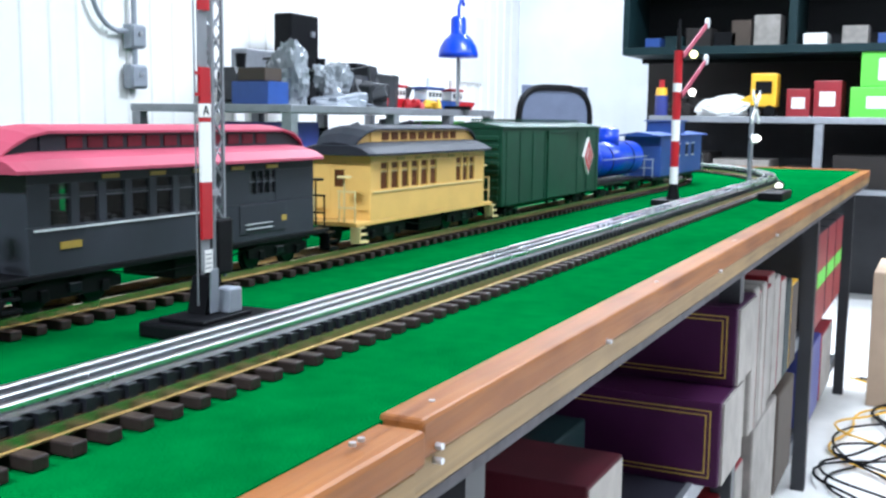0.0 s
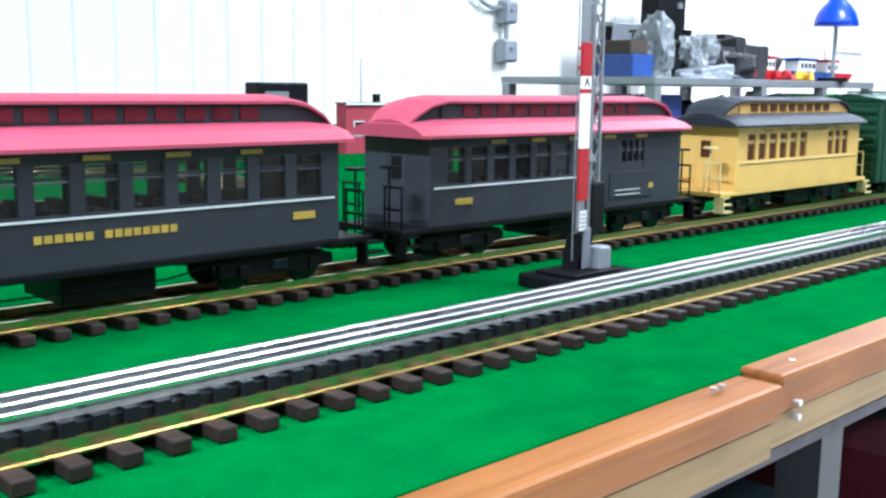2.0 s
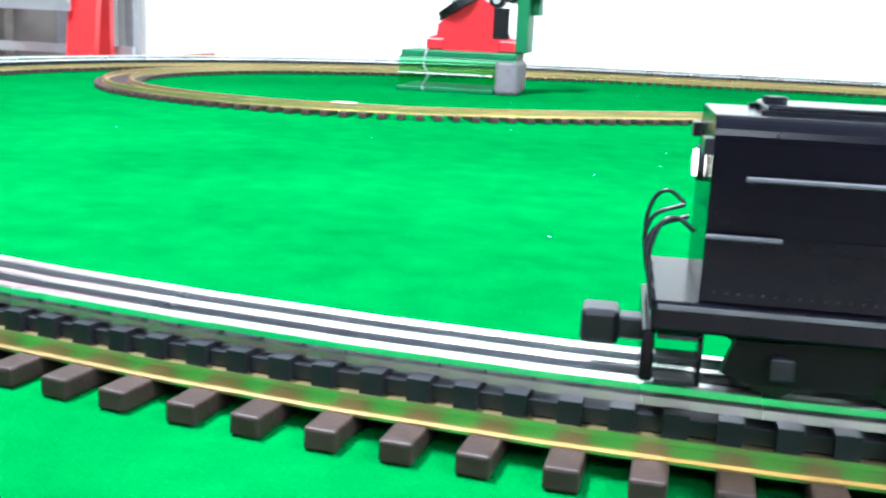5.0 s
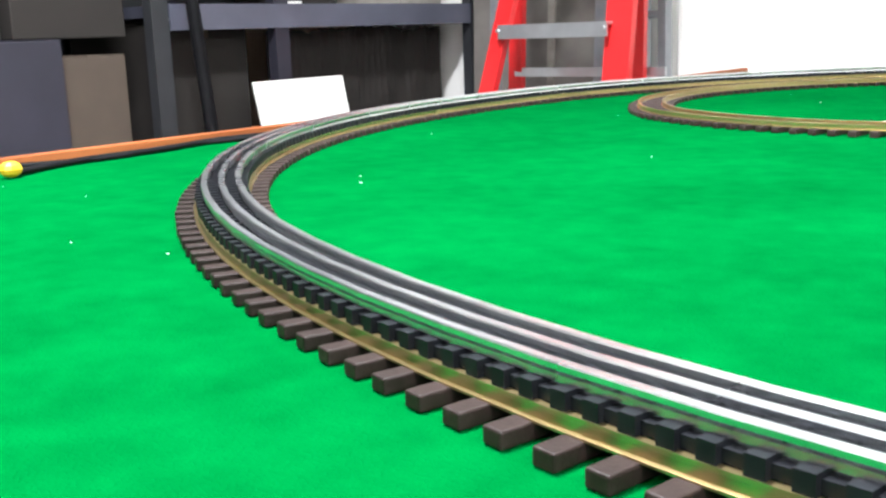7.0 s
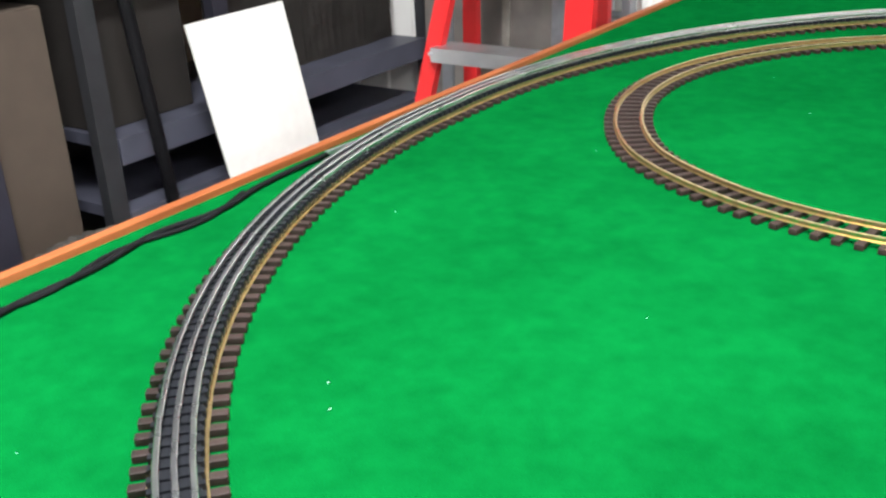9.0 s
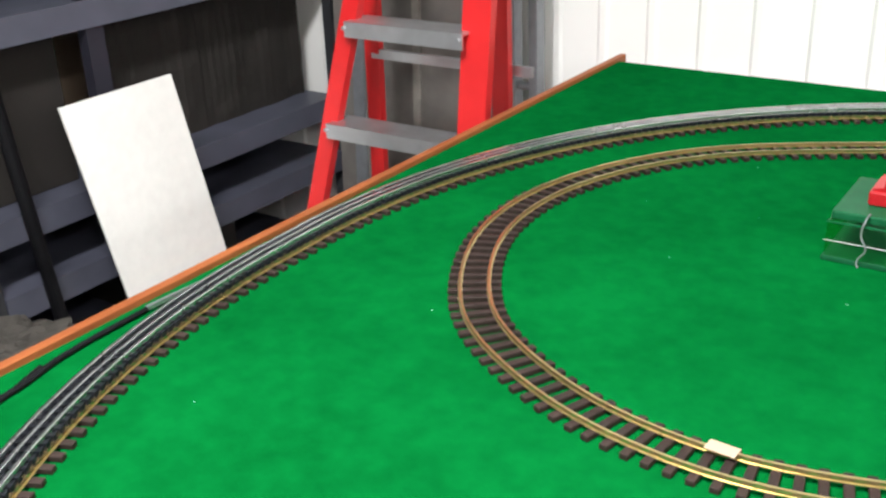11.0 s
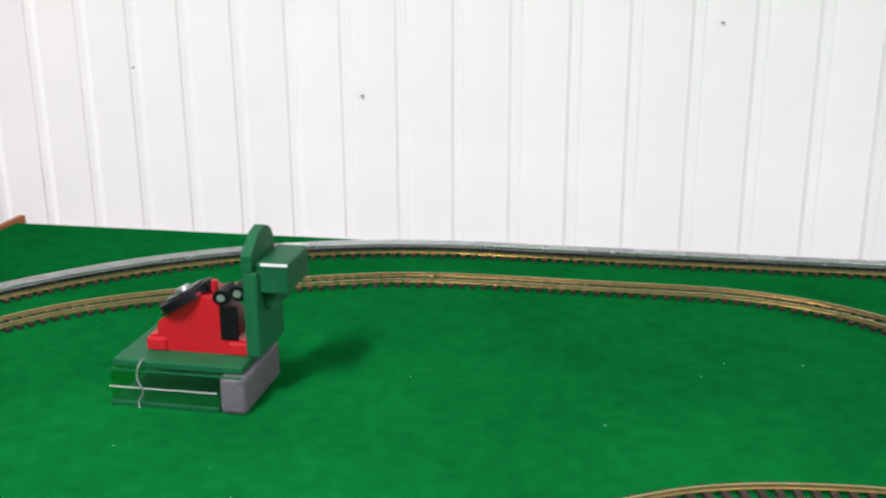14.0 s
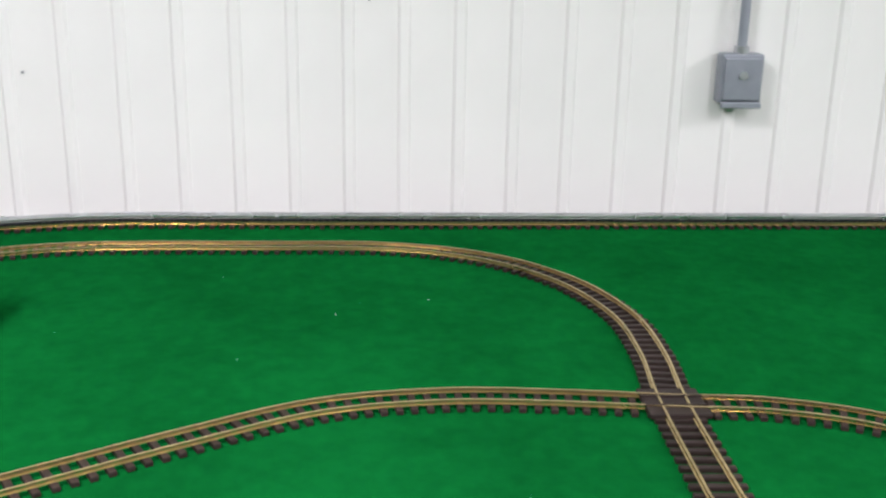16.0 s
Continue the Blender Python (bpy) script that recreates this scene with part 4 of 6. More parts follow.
    part("vent", C((0.056, 0.0, Z1 + 0.009), (0.056, 0.0, Z1 + 0.011), 0.004, seg=12), LOCOTRIM, e)
    for s in (-1, 1):
        f = s * hw

        def on(x0, x1, z0, z1, d=0.0012, name="door_panel", mat=LOCO, label=""):
            part(name, B((x0, x1, *sorted((f, f + s * d)), z0, z1)), mat, e, label)

        # louvres: short slats, five pairs high, two low stacks
        def louvre(x0, x1, z0, z1, n):
            bm = bmesh.new()
            for i in range(n):
                z = z0 + (z1 - z0) * i / n
                B((x0, x1, *sorted((f, f + s * 0.0013)), z, z + (z1 - z0) / n * 0.55), bm=bm)
            part("louvre", bm, LOUVRE, e)

        for i in range(5):
            u = 0.1078 + i * 0.0188
            louvre(u, u + 0.0058, 0.1105, 0.1200, 6)
            louvre(u + 0.0088, u + 0.0146, 0.1105, 0.1200, 6)
        louvre(0.211, 0.2165, 0.1105, 0.1195, 6)
        louvre(0.2195, 0.225, 0.1105, 0.1195, 6)
        louvre(0.1925, 0.1985, 0.0955, 0.1065, 7)
        louvre(0.1925, 0.1985, 0.0735, 0.0855, 8)
        louvre(0.2105, 0.2165, 0.0735, 0.1040, 18)
        louvre(0.2195, 0.2250, 0.0735, 0.0850, 8)
        louvre(0.2195, 0.2250, 0.0895, 0.1040, 9)
        louvre(0.2335, 0.2390, 0.0850, 0.1020, 10)
        for i in range(3):
            louvre(0.330 + i * 0.0105, 0.337 + i * 0.0105, 0.1105, 0.1185, 6)
        for zz in (0.0905, 0.0985):
            on(0.050, 0.094, zz - 0.004, zz, 0.0008, "grille_band")
        # Handrails use the light louvre grey to carry highlights in their colour.
        part("handrail", C((0.046, f + s * 0.0035, 0.1085), (0.094, f + s * 0.0035, 0.1085), 0.0008, seg=6), LOUVRE, e)
        part("handrail", C((0.098, f + s * 0.0035, 0.1075), (0.255, f + s * 0.0035, 0.1065), 0.0008, seg=6), LOUVRE, e)
        part("handrail", C((0.036, f + s * 0.0035, 0.0900), (0.058, f + s * 0.0035, 0.0900), 0.0008, seg=6), LOUVRE, e)
        for xs in (0.048, 0.070, 0.092, 0.120, 0.150, 0.180, 0.210, 0.240):
            part("stanchion", C((xs, f, 0.1078), (xs, f + s * 0.0038, 0.1078), 0.0009, seg=6), LOCOTRIM, e)
        for xs in (0.104, 0.124, 0.144, 0.164, 0.184):
            for zz in (0.0885, 0.0770):
                on(xs, xs + 0.004, zz, zz + 0.0008, 0.0011, "door_latch", LOUVRE)
        for i in range(6):
            on(0.1015 + i * 0.0175, 0.1018 + i * 0.0175, 0.0690, 0.1050, 0.0006, "door_seam", LOCOTRIM)
        on(0.232, 0.264, 0.0795, 0.0815, 0.004, "step_board", LOCOTRIM)
        on(0.232, 0.266, 0.1082, 0.1092, 0.0025, "step_board", LOCOTRIM)
        on(0.318, 0.345, 0.0795, 0.0812, 0.004, "step_board", LOCOTRIM)
        for i in range(16):
            on(0.040 + i * 0.0036, 0.0409 + i * 0.0036, 0.0712, 0.0719, 0.0007, "rivet", LOCOTRIM)
        q = Matrix.Rotation(math.radians(90), 4, "X") if s < 0 else Matrix.Rotation(math.radians(180), 4, "Z") @ Matrix.Rotation(math.radians(90), 4, "X")
        start = 0.0955 if s < 0 else 0.1985
        words("PENNSYLVANIA", 0.0072, PALEGOLD, e, Matrix.Translation((start, f + s * 0.0003, 0.0955)) @ q, wide=1.34, spacing=1.52, thin=0.00008)
        words("8970", 0.0072, PALEGOLD, e, Matrix.Translation((0.2830 if s < 0 else 0.3065, s * (hw + 0.0012), 0.0915)) @ q, wide=1.15, spacing=1.22, thin=0.00005)
        # trucks
        for xs, xm_ in (((0.063, 0.101, 0.146), 0.105), ((0.250, 0.291, 0.335), 0.291)):
            lo, hi = xs[0] - 0.018, xs[2] + 0.010
            prof = [(lo, 0.044), (lo + 0.004, 0.055), (xm_ - 0.02, 0.0565), (xm_ + 0.02, 0.0565), (hi - 0.004, 0.055), (hi, 0.044), (hi - 0.008, 0.041), (xs[1] + 0.012, 0.041), (xs[1] + 0.008, 0.044), (xs[1] - 0.008, 0.044), (xs[1] - 0.012, 0.041), (lo + 0.008, 0.041)]
            side_frame = part("truck_frame", prism(prof, "y", s * 0.0225, s * 0.0275), BLACK, e)
            for xx in xs:
                bm = C((xx, s * 0.0150, ZT + 0.0098), (xx, s * 0.0195, ZT + 0.0098), 0.0098, seg=20)
                C((xx, s * 0.0135, ZT + 0.0098), (xx, s * 0.0150, ZT + 0.0098), 0.0112, seg=20, bm=bm)
                part("wheel", bm, LOCOTRIM, e)
                part("journal_box", B((xx - 0.004, xx + 0.004, *sorted((s * 0.0275, s * 0.0310)), 0.0435, 0.0515), bevel=0.001), LOCOTRIM, side_frame)
            part("brake_cylinder", C((xm_ - 0.008, s * 0.029, 0.0545), (xm_ + 0.006, s * 0.029, 0.0545), 0.0022, seg=10), LOCOTRIM, side_frame)
    part("fuel_tank", B((0.1665, 0.2145, -0.026, 0.026, 0.0385, 0.0575), bevel=0.003), BLACK, e)
    part("tank_pipe", C((0.172, -0.0275, 0.041), (0.210, -0.0275, 0.041), 0.0008, seg=6), LOCOTRIM, e)
    part("tank_edge", B((0.171, 0.209, -0.0275, -0.026, 0.0525, 0.0540)), LOUVRE, e)
    for xt in (0.105, 0.289):
        part("truck_bolster", B((xt - 0.04, xt + 0.04, -0.0125, 0.0125, 0.040, 0.0575)), BLACK, e)
    # ends: pilots, steps, couplers, handrails, lamps
    for xe, s in ((0.022, -1), (0.378, 1)):
        part("pilot", B((xe - 0.002, xe + 0.002, -hw, hw, 0.040, Z0 - 0.0065), bevel=0.0008), LOCO, e)
        for sy in (-1, 1):
            for k in range(3):
                xa, xb = sorted((xe - s * 0.0025, xe - s * 0.016))
                part("step", B((xa, xb, *sorted((sy * 0.024, sy * 0.034)), 0.0405 + k * 0.0075, 0.0418 + k * 0.0075)), LOCOTRIM, e)
            xa, xb = sorted((xe - s * 0.015, xe - s * 0.0165))
            part("step_side", B((xa, xb, *sorted((sy * 0.024, sy * 0.034)), 0.0405, Z0 - 0.0065)), LOCO, e)
            p = [(xe, sy * 0.030, Z0), (xe + s * 0.001, sy * 0.030, Z0 + 0.024), (xe - s * 0.004, sy * 0.029, Z0 + 0.030), (xe - s * 0.011, sy * 0.027, Z0 + 0.026)]
            cable("end_handrail", p, 0.0008, LOCOTRIM, e)
            cable("end_handrail", [(xe, sy * 0.012, Z0), (xe + s * 0.001, sy * 0.012, Z0 + 0.022), (xe - s * 0.010, sy * 0.012, Z0 + 0.028)], 0.0008, LOCOTRIM, e)
        bm = B((xe + s * 0.0, xe + s * 0.016, -0.005, 0.005, 0.0455, 0.0535), bevel=0.001)
        B((xe + s * 0.009, xe + s * 0.022, -0.008, 0.008, 0.0435, 0.0560), bevel=0.002, bm=bm)
        part("coupler", bm, LOCOTRIM, e)
    part("headlamp", C((0.0325, 0, 0.1085), (0.036, 0, 0.1085), 0.0045, seg=16), LAMPWHITE, e, "lit headlamp")
    part("headlamp_rim", C((0.0335, 0, 0.1085), (0.0358, 0, 0.1085), 0.0062, seg=16), LOCOTRIM, e)
    for s in (-1, 1):
        part("number_board", B((0.0330, 0.0358, *sorted((s * 0.024, s * 0.034)), 0.1150, 0.1200)), LOCOTRIM, e)
        part("number_board", B((0.3642, 0.3670, *sorted((s * 0.024, s * 0.034)), 0.1150, 0.1200)), LOCOTRIM, e)


locomotive(0.4806, YN)

# ---- signals and lineside things on the table ----


def tall_signal(x, y):
    s = thing("lattice_signal", (x, y, H), "tall model signal with grey lattice mast and red-white blade", "model signal")
    part("base", B((-0.040, 0.072, -0.040, 0.040, 0.0, 0.014), bevel=0.003), BLACK, s)
    part("base_plate", B((-0.030, 0.040, -0.025, 0.025, 0.0142, 0.018), bevel=0.001), BLACK, s)
    part("grey_box", B((0.012, 0.030, -0.022, -0.004, 0.018, 0.041), bevel=0.002), BOXGREY, s)
    part("foot", prism([(-0.004, 0.018), (0.016, 0.018), (0.020, 0.052), (0.004, 0.052)], "y", -0.006, 0.014), BLACK, s)
    part("foot_strap", BAR((0.004, -0.010, 0.020), (0.001, -0.013, 0.060), 0.010, 0.002), BOXGREY, s)
    h0, h1, w = 0.050, 0.42, 0.0068
    for dx in (-1, 1):
        for dy in (-1, 1):
            part("mast_leg", B((0.017 + dx * w - 0.0014, 0.017 + dx * w + 0.0014, dy * w - 0.0014, dy * w + 0.0014, h0, h1)), GREYMETAL, s)
    n = 17
    for i in range(n):
        z0, z1 = h0 + 0.05 + (h1 - h0 - 0.05) * i / n, h0 + 0.05 + (h1 - h0 - 0.05) * (i + 1) / n
        k = 1 if i % 2 else -1
        for dy in (-w, w):
            part("lattice_bar", BAR((0.017 - k * w, dy, z0), (0.017 + k * w, dy, z1), 0.0018, 0.0012), GREYMETAL, s)
        for dx in (-w, w):
            part("lattice_bar", BAR((0.017 + dx, -k * w, z0), (0.017 + dx, k * w, z1), 0.0012, 0.0018, side=(1, 0, 0)), GREYMETAL, s)
    part("motor", B((0.010, 0.034, -0.010, 0.014, 0.052, 0.104), bevel=0.003), BLACK, s, "black motor housing")
    part("white_label", B((-0.012, -0.001, -0.0135, -0.0125, 0.058, 0.078)), WHITE, s, "small white printed label")
    for k in range(4):
        part("label_line", B((-0.0105, -0.0025, -0.0139, -0.0136, 0.0615 + k * 0.004, 0.0625 + k * 0.004)), GREYMETAL, s)
    # blade standing upright, striped
    stripes = [(0.088, 0.138, RED), (0.138, 0.190, WHITE), (0.190, 0.194, RED), (0.194, 0.206, WHITE), (0.206, 0.237, RED), (0.285, 0.31, RED), (0.31, 0.40, WHITE)]
    for z0, z1, m in stripes:
        part("blade_stripe", B((-0.0175, -0.0035, -0.016, -0.0135, z0, z1 - 0.0002)), m, s)
    words("A", 0.0125, BLACK, s, Matrix.Translation((-0.0145, -0.0162, 0.1958)) @ Matrix.Rotation(math.radians(90), 4, "X"), "blade_letter")
    part("rod", C((-0.020, -0.012, 0.03), (-0.020, -0.012, 0.34), 0.0008, seg=6), GREYMETAL, s)
    for z in (0.212, 0.230):
        part("bracket", B((-0.0215, -0.0176, -0.0155, -0.0135, z, z + 0.003)), RED, s)
    part("blade_back", B((-0.0165, -0.0045, -0.0134, -0.0122, 0.06, 0.42)), GREYMETAL, s)
    part("blade_bracket", B((-0.006, 0.012, -0.0120, -0.0070, 0.125, 0.130)), GREYMETAL, s)
    part("blade_bracket", B((-0.006, 0.012, -0.0120, -0.0070, 0.300, 0.305)), GREYMETAL, s)


tall_signal(1.962, 0.305)


def semaphore(x, y):
    s = thing("semaphore_signal", (x, y, H), "model semaphore with two raised arms on a red and white post", "model signal")
    part("base", B((-0.055, 0.055, -0.040, 0.040, 0.0, 0.014), bevel=0.003), BLACK, s)
    part("foot", C((0, 0, 0.014), (0, 0, 0.05), 0.016, 0.010, 14), BLACK, s)
    for z0, z1, m in ((0.05, 0.09, WHITE), (0.09, 0.15, RED), (0.15, 0.20, WHITE), (0.20, 0.265, RED), (0.265, 0.285, WHITE), (0.285, 0.36, RED)):
        part("post_stripe", C((0, 0, z0), (0, 0, z1 - 0.0003), 0.010, seg=14), m, s)
    part("finial", C((0, 0, 0.36), (0, 0, 0.43), 0.006, 0.003, 10), BLACK, s)
    for z, lamp in ((0.262, LAMPWHITE), (0.352, LAMPYELLOW)):
        part("arm", BAR((-0.01, -0.014, z - 0.005), (0.235, -0.014, z + 0.088), 0.012, 0.003), PINK, s, "pinkish red signal arm")
        part("arm_tip", C((0.235, -0.018, z + 0.09), (0.235, -0.010, z + 0.09), 0.013, seg=16), GREYTRIM, s, "pale disc at the arm's end")
        part("lamp", S((0.09, -0.015, z + 0.004), 0.0095, seg=14), lamp, s, "lit signal lamp")
        part("lamp_bracket", BAR((0, -0.012, z - 0.012), (0.09, -0.012, z - 0.006), 0.005, 0.004), BLACK, s)


semaphore(3.665, 0.29)


def crossing_signal(x, y):
    s = thing("crossing_signal", (x, y, H), "white model crossing signal with cross-arms and round lamps", "model signal")
    part("base", B((-0.05, 0.05, -0.035, 0.035, 0, 0.012), bevel=0.002), BLACK, s)
    part("post", C((0, 0, 0.012), (0, 0, 0.24), 0.007, seg=12), GREYMETAL, s)
    for k in (-1, 1):
        part("cross_arm", BAR((-k * 0.06, -0.010, 0.20), (k * 0.06, -0.010, 0.28), 0.018, 0.003), WHITE, s)
        part("lamp_disc", C((k * 0.032, -0.012, 0.15), (k * 0.032, -0.006, 0.15), 0.014, seg=16), GREYTRIM, s)
        part("lamp", S((k * 0.032, -0.014, 0.15), 0.009, seg=10), LAMPWHITE, s)
    part("lamp_bar", B((-0.05, 0.05, -0.006, -0.002, 0.146, 0.154)), BLACK, s)


crossing_signal(4.28, 0.22)
box = thing("switch_machine", (4.0, 0.105, H), "black switch machine with a lit white lamp", "switch machine")
part("housing", B((-0.09, 0.085, -0.030, 0.030, 0, 0.022), bevel=0.004), BLACK, box)
part("lamp", S((0.05, 0.0, 0.030), 0.0095, seg=12), LAMPWHITE, box)
part("lamp_post", C((0.05, 0, 0.022), (0.05, 0, 0.028), 0.010, seg=12), BLACK, box)

# black lead lying along the table's end
lead = thing("power_lead", (0, 0, 0), "black power lead lying along the table's edge", "cable")
cable("lead", [(-0.805, 0.57, H + 0.006), (-0.85, 0.69, H + 0.005), (-0.858, 0.84, H + 0.005), (-0.882, 0.97, H + 0.005), (-0.868, 1.08, H + 0.005), (-0.892, 1.20, H + 0.005), (-0.90, 1.37, H + 0.006)], 0.005, RUBBER, lead)
cable("lead", [(-0.89, 0.62, H + 0.004), (-0.850, 0.74, H + 0.004), (-0.882, 0.90, H + 0.004), (-0.860, 1.04, H + 0.004), (-0.895, 1.16, H + 0.004)], 0.004, RUBBER, lead)
part("connector", S((-0.80, 0.565, H + 0.012), 0.012, 1, 1.3, 0.9, 10), YELLOWPL, lead, "yellow connector")
part("tip", BAR((-0.90, 1.37, H + 0.008), (-0.89, 1.50, H + 0.008), 0.007, 0.007), ALU, lead, "bare metal tip")


# Small flat piece, paler than the brass rail below it.
tag = thing("rail_patch", (0.044, 1.455, ZR + 0.0003), "small pale yellow patch on the brass rail", "tag", rz=-4)
part("card", B((-0.020, 0.020, -0.011, 0.011, 0.0, 0.0012)), TANCARD, tag)


def model_station(x0, x1, y0, y1):
    """A long faded red lineside building with a pale flat roof edge, a chimney and a thin mast."""
    o = thing("model_station", (0, 0, 0), "faded red flat-roofed model station building behind the cars", "model building")
    ym = (y0 + y1) / 2
    part("wall", B((x0, x1, y0, y1, H, 1.094), bevel=0.002), FADEDRED, o)
    part("roof", B((x0 - 0.004, x1 + 0.004, y0 - 0.006, y1 + 0.004, 1.0943, 1.0975), bevel=0.001), BLACK, o)
    part("eave", B((x0 - 0.004, x1 + 0.004, y0 - 0.0085, y0 - 0.0062, 1.0905, 1.0970)), WHITE, o)
    for k in range(7):
        gx = x0 + (x1 - x0) * (k + 0.5) / 7
        win = part("window", B((gx - 0.020, gx + 0.020, y0 - 0.0025, y0 - 0.0002, 1.000, 1.045)), GREYTRIM, o)
        part("pane", B((gx - 0.016, gx + 0.016, y0 - 0.0035, y0 - 0.0026, 1.004, 1.041)), BLACK, win)
    part("chimney", B((x0 + 0.125, x0 + 0.143, ym - 0.008, ym + 0.008, 1.0977, 1.122), bevel=0.001), BLACK, o)
    part("mast", C((x0 + 0.075, ym, 1.0977), (x0 + 0.075, ym, 1.225), 0.0022, 0.0012, 8), GREYMETAL, o)


model_station(3.045, 3.72, 2.0, 2.045)


def toy_switcher(x, y):
    o = thing("toy_engine", (x, y, H), "small bright blue toy engine standing on the felt", "toy", rz=12)
    part("frame", B((-0.10, 0.10, -0.035, 0.035, 0.012, 0.020), bevel=0.001), BLACK, o)
    part("hood", B((-0.095, 0.030, -0.024, 0.024, 0.0205, 0.055), bevel=0.006), BLUE, o)
    part("cab", B((0.0305, 0.090, -0.032, 0.032, 0.0205, 0.075), bevel=0.003), BLUE, o)
    part("cab_roof", B((0.026, 0.095, -0.036, 0.036, 0.0752, 0.080), bevel=0.002), BLUEDULL, o)
    for wx in (-0.07, -0.025, 0.025, 0.07):
        for sy in (-1, 1):
            part("wheel", C((wx, sy * 0.022, 0.0135), (wx, sy * 0.028, 0.0135), 0.0135, seg=16), LOCOTRIM, o)


toy_switcher(4.06, 1.50)


# ---- the operating accessory ----
def accessory(x, y):
    g = thing("operating_accessory", (x, y, H), "vintage toy operating accessory with red housing on a green base", "toy accessory")
    w, d = 0.262, 0.20
    part("base_tray", B((0, w - 0.045, 0.0, d, 0.0, 0.074), bevel=0.004), CLEARGREEN, g, "clear green plastic base")
    part("base_rim", B((0.004, w - 0.002, 0.008, d, 0.0745, 0.090), bevel=0.003), TOYGREEN, g)
    part("base_foot", B((-0.003, w - 0.047, -0.003, d + 0.002, 0.0, 0.010), bevel=0.002), TOYGREEN, g)
    part("front_rail", C((0.0, -0.003, 0.0735), (w, -0.003, 0.0735), 0.0020, seg=8), LUCITE, g)
    part("front_rail", C((0.0, -0.005, 0.040), (w - 0.05, -0.005, 0.040), 0.0007, seg=8), GREYTRIM, g)
    part("corner_block", B((w - 0.044, w + 0.006, -0.006, d * 0.95, 0.0, 0.0742), bevel=0.008), SCUFFED, g, "scuffed grey corner block")
    cable("cord", [(0.066, 0.012, 0.0925), (0.064, -0.006, 0.088), (0.060, -0.010, 0.060), (0.070, -0.011, 0.036), (0.058, -0.009, 0.012), (0.061, -0.012, 0.002)], 0.0016, GREYMETAL, g, "pale looped cord")
    prof = [(0.055, 0.0545), (0.255, 0.0545), (0.255, 0.085), (0.232, 0.092), (0.215, 0.130), (0.200, 0.170), (0.160, 0.190), (0.075, 0.120), (0.072, 0.092), (0.055, 0.088)]
    part("red_housing", prism(prof, "y", 0.030, 0.115), RED, g, "glossy red die-cast housing")
    part("housing_step", B((0.050, 0.090, 0.024, 0.121, 0.0548, 0.084), bevel=0.004), RED, g)
    part("housing_step", B((0.215, 0.258, 0.024, 0.121, 0.0548, 0.084), bevel=0.004), RED, g)
    part("red_knob", C((0.185, 0.05, 0.190), (0.187, 0.05, 0.215), 0.006, seg=10), RED, g)
    # tilted black reel lying on the slope
    tilt = Matrix.Translation((0.118, 0.072, 0.172)) @ Matrix.Rotation(math.radians(-32), 4, "Y")
    for nm, r0, z0, z1, mt in (("reel", 0.058, -0.010, 0.004, BLACK), ("reel_flange", 0.064, -0.014, -0.0102, BLACK), ("reel_plate", 0.040, 0.0042, 0.008, LOCOTRIM), ("reel_hub", 0.015, 0.0082, 0.016, ALU)):
        bm = C((0, 0, z0), (0, 0, z1), r0, seg=28)
        bm.transform(tilt)
        part(nm, bm, mt, g)
    for k, xx in enumerate((0.205, 0.238)):
        drum = part("drum", C((xx, 0.030, 0.182 + k * 0.012), (xx, 0.085, 0.182 + k * 0.012), 0.017, seg=20), BLACK, g, "black roller")
        part("drum_cap", C((xx, 0.028, 0.182 + k * 0.012), (xx, 0.0298, 0.182 + k * 0.012), 0.008, seg=14), ALU, drum)
    part("dark_slot", B((0.200, 0.236, 0.028, 0.032, 0.088, 0.165), bevel=0.006), BLACK, g)
    # green column with a rounded head and side arm
    part("column", B((0.252, 0.280, 0.020, 0.165, 0.0545, 0.245), bevel=0.004), TOYGREEN, g, "green column")
    head = [(0.02, 0.245), (0.150, 0.245), (0.150, 0.290), (0.135, 0.312), (0.105, 0.325), (0.070, 0.318), (0.02, 0.280)]
    part("column_head", prism(head, "x", 0.252, 0.272), TOYGREEN, g)
    part("side_arm", B((0.272, 0.335, 0.035, 0.170, 0.196, 0.262), bevel=0.004), TOYGREEN, g)
    part("arm_edge", B((0.285, 0.336, 0.0322, 0.0348, 0.2575, 0.2630)), GREYTRIM, g)
    part("arm_edge", B((0.285, 0.336, 0.1702, 0.1725, 0.258, 0.2640)), GREYTRIM, g)
    part("arm_skirt", B((0.280, 0.300, 0.06, 0.16, 0.150, 0.1955), bevel=0.003), TOYGREEN, g)
    fit = Matrix.Translation((0, 0.034, 0.0905 - 0.0545 * 0.88)) @ Matrix.Diagonal((1, 0.95, 0.88, 1))
    for o in g.children_recursive:
        if o.name.split(".")[0] in ("red_housing", "housing_step", "red_knob", "reel", "reel_flange", "reel_plate", "reel_hub", "drum", "drum_cap", "dark_slot", "column", "column_head", "side_arm", "arm_edge", "arm_skirt"):
            o.data.transform(fit)


accessory(-0.014, 2.108)

# ---- electrical boxes on the wall ----


def wall_box(x, z0, z1, w, label, cover=True):
    o = thing("electrical_box", (x, YW - 0.0135, 0), label, "electrical box")
    part("back_box", B((-w / 2, w / 2, -0.055, -0.001, z0, z1), bevel=0.008), BOXGREY, o)
    if cover:
        lid = part("cover", B((-w * 0.44, w * 0.44, -0.066, -0.0555, z0 + (z1 - z0) * 0.08, z1 - (z1 - z0) * 0.08), bevel=0.004), BOXGREY, o)
        part("knob", C((0, -0.074, (z0 + z1) / 2 + 0.012), (0, -0.066, (z0 + z1) / 2 + 0.012), 0.012, seg=12), ALU, lid)
    return o


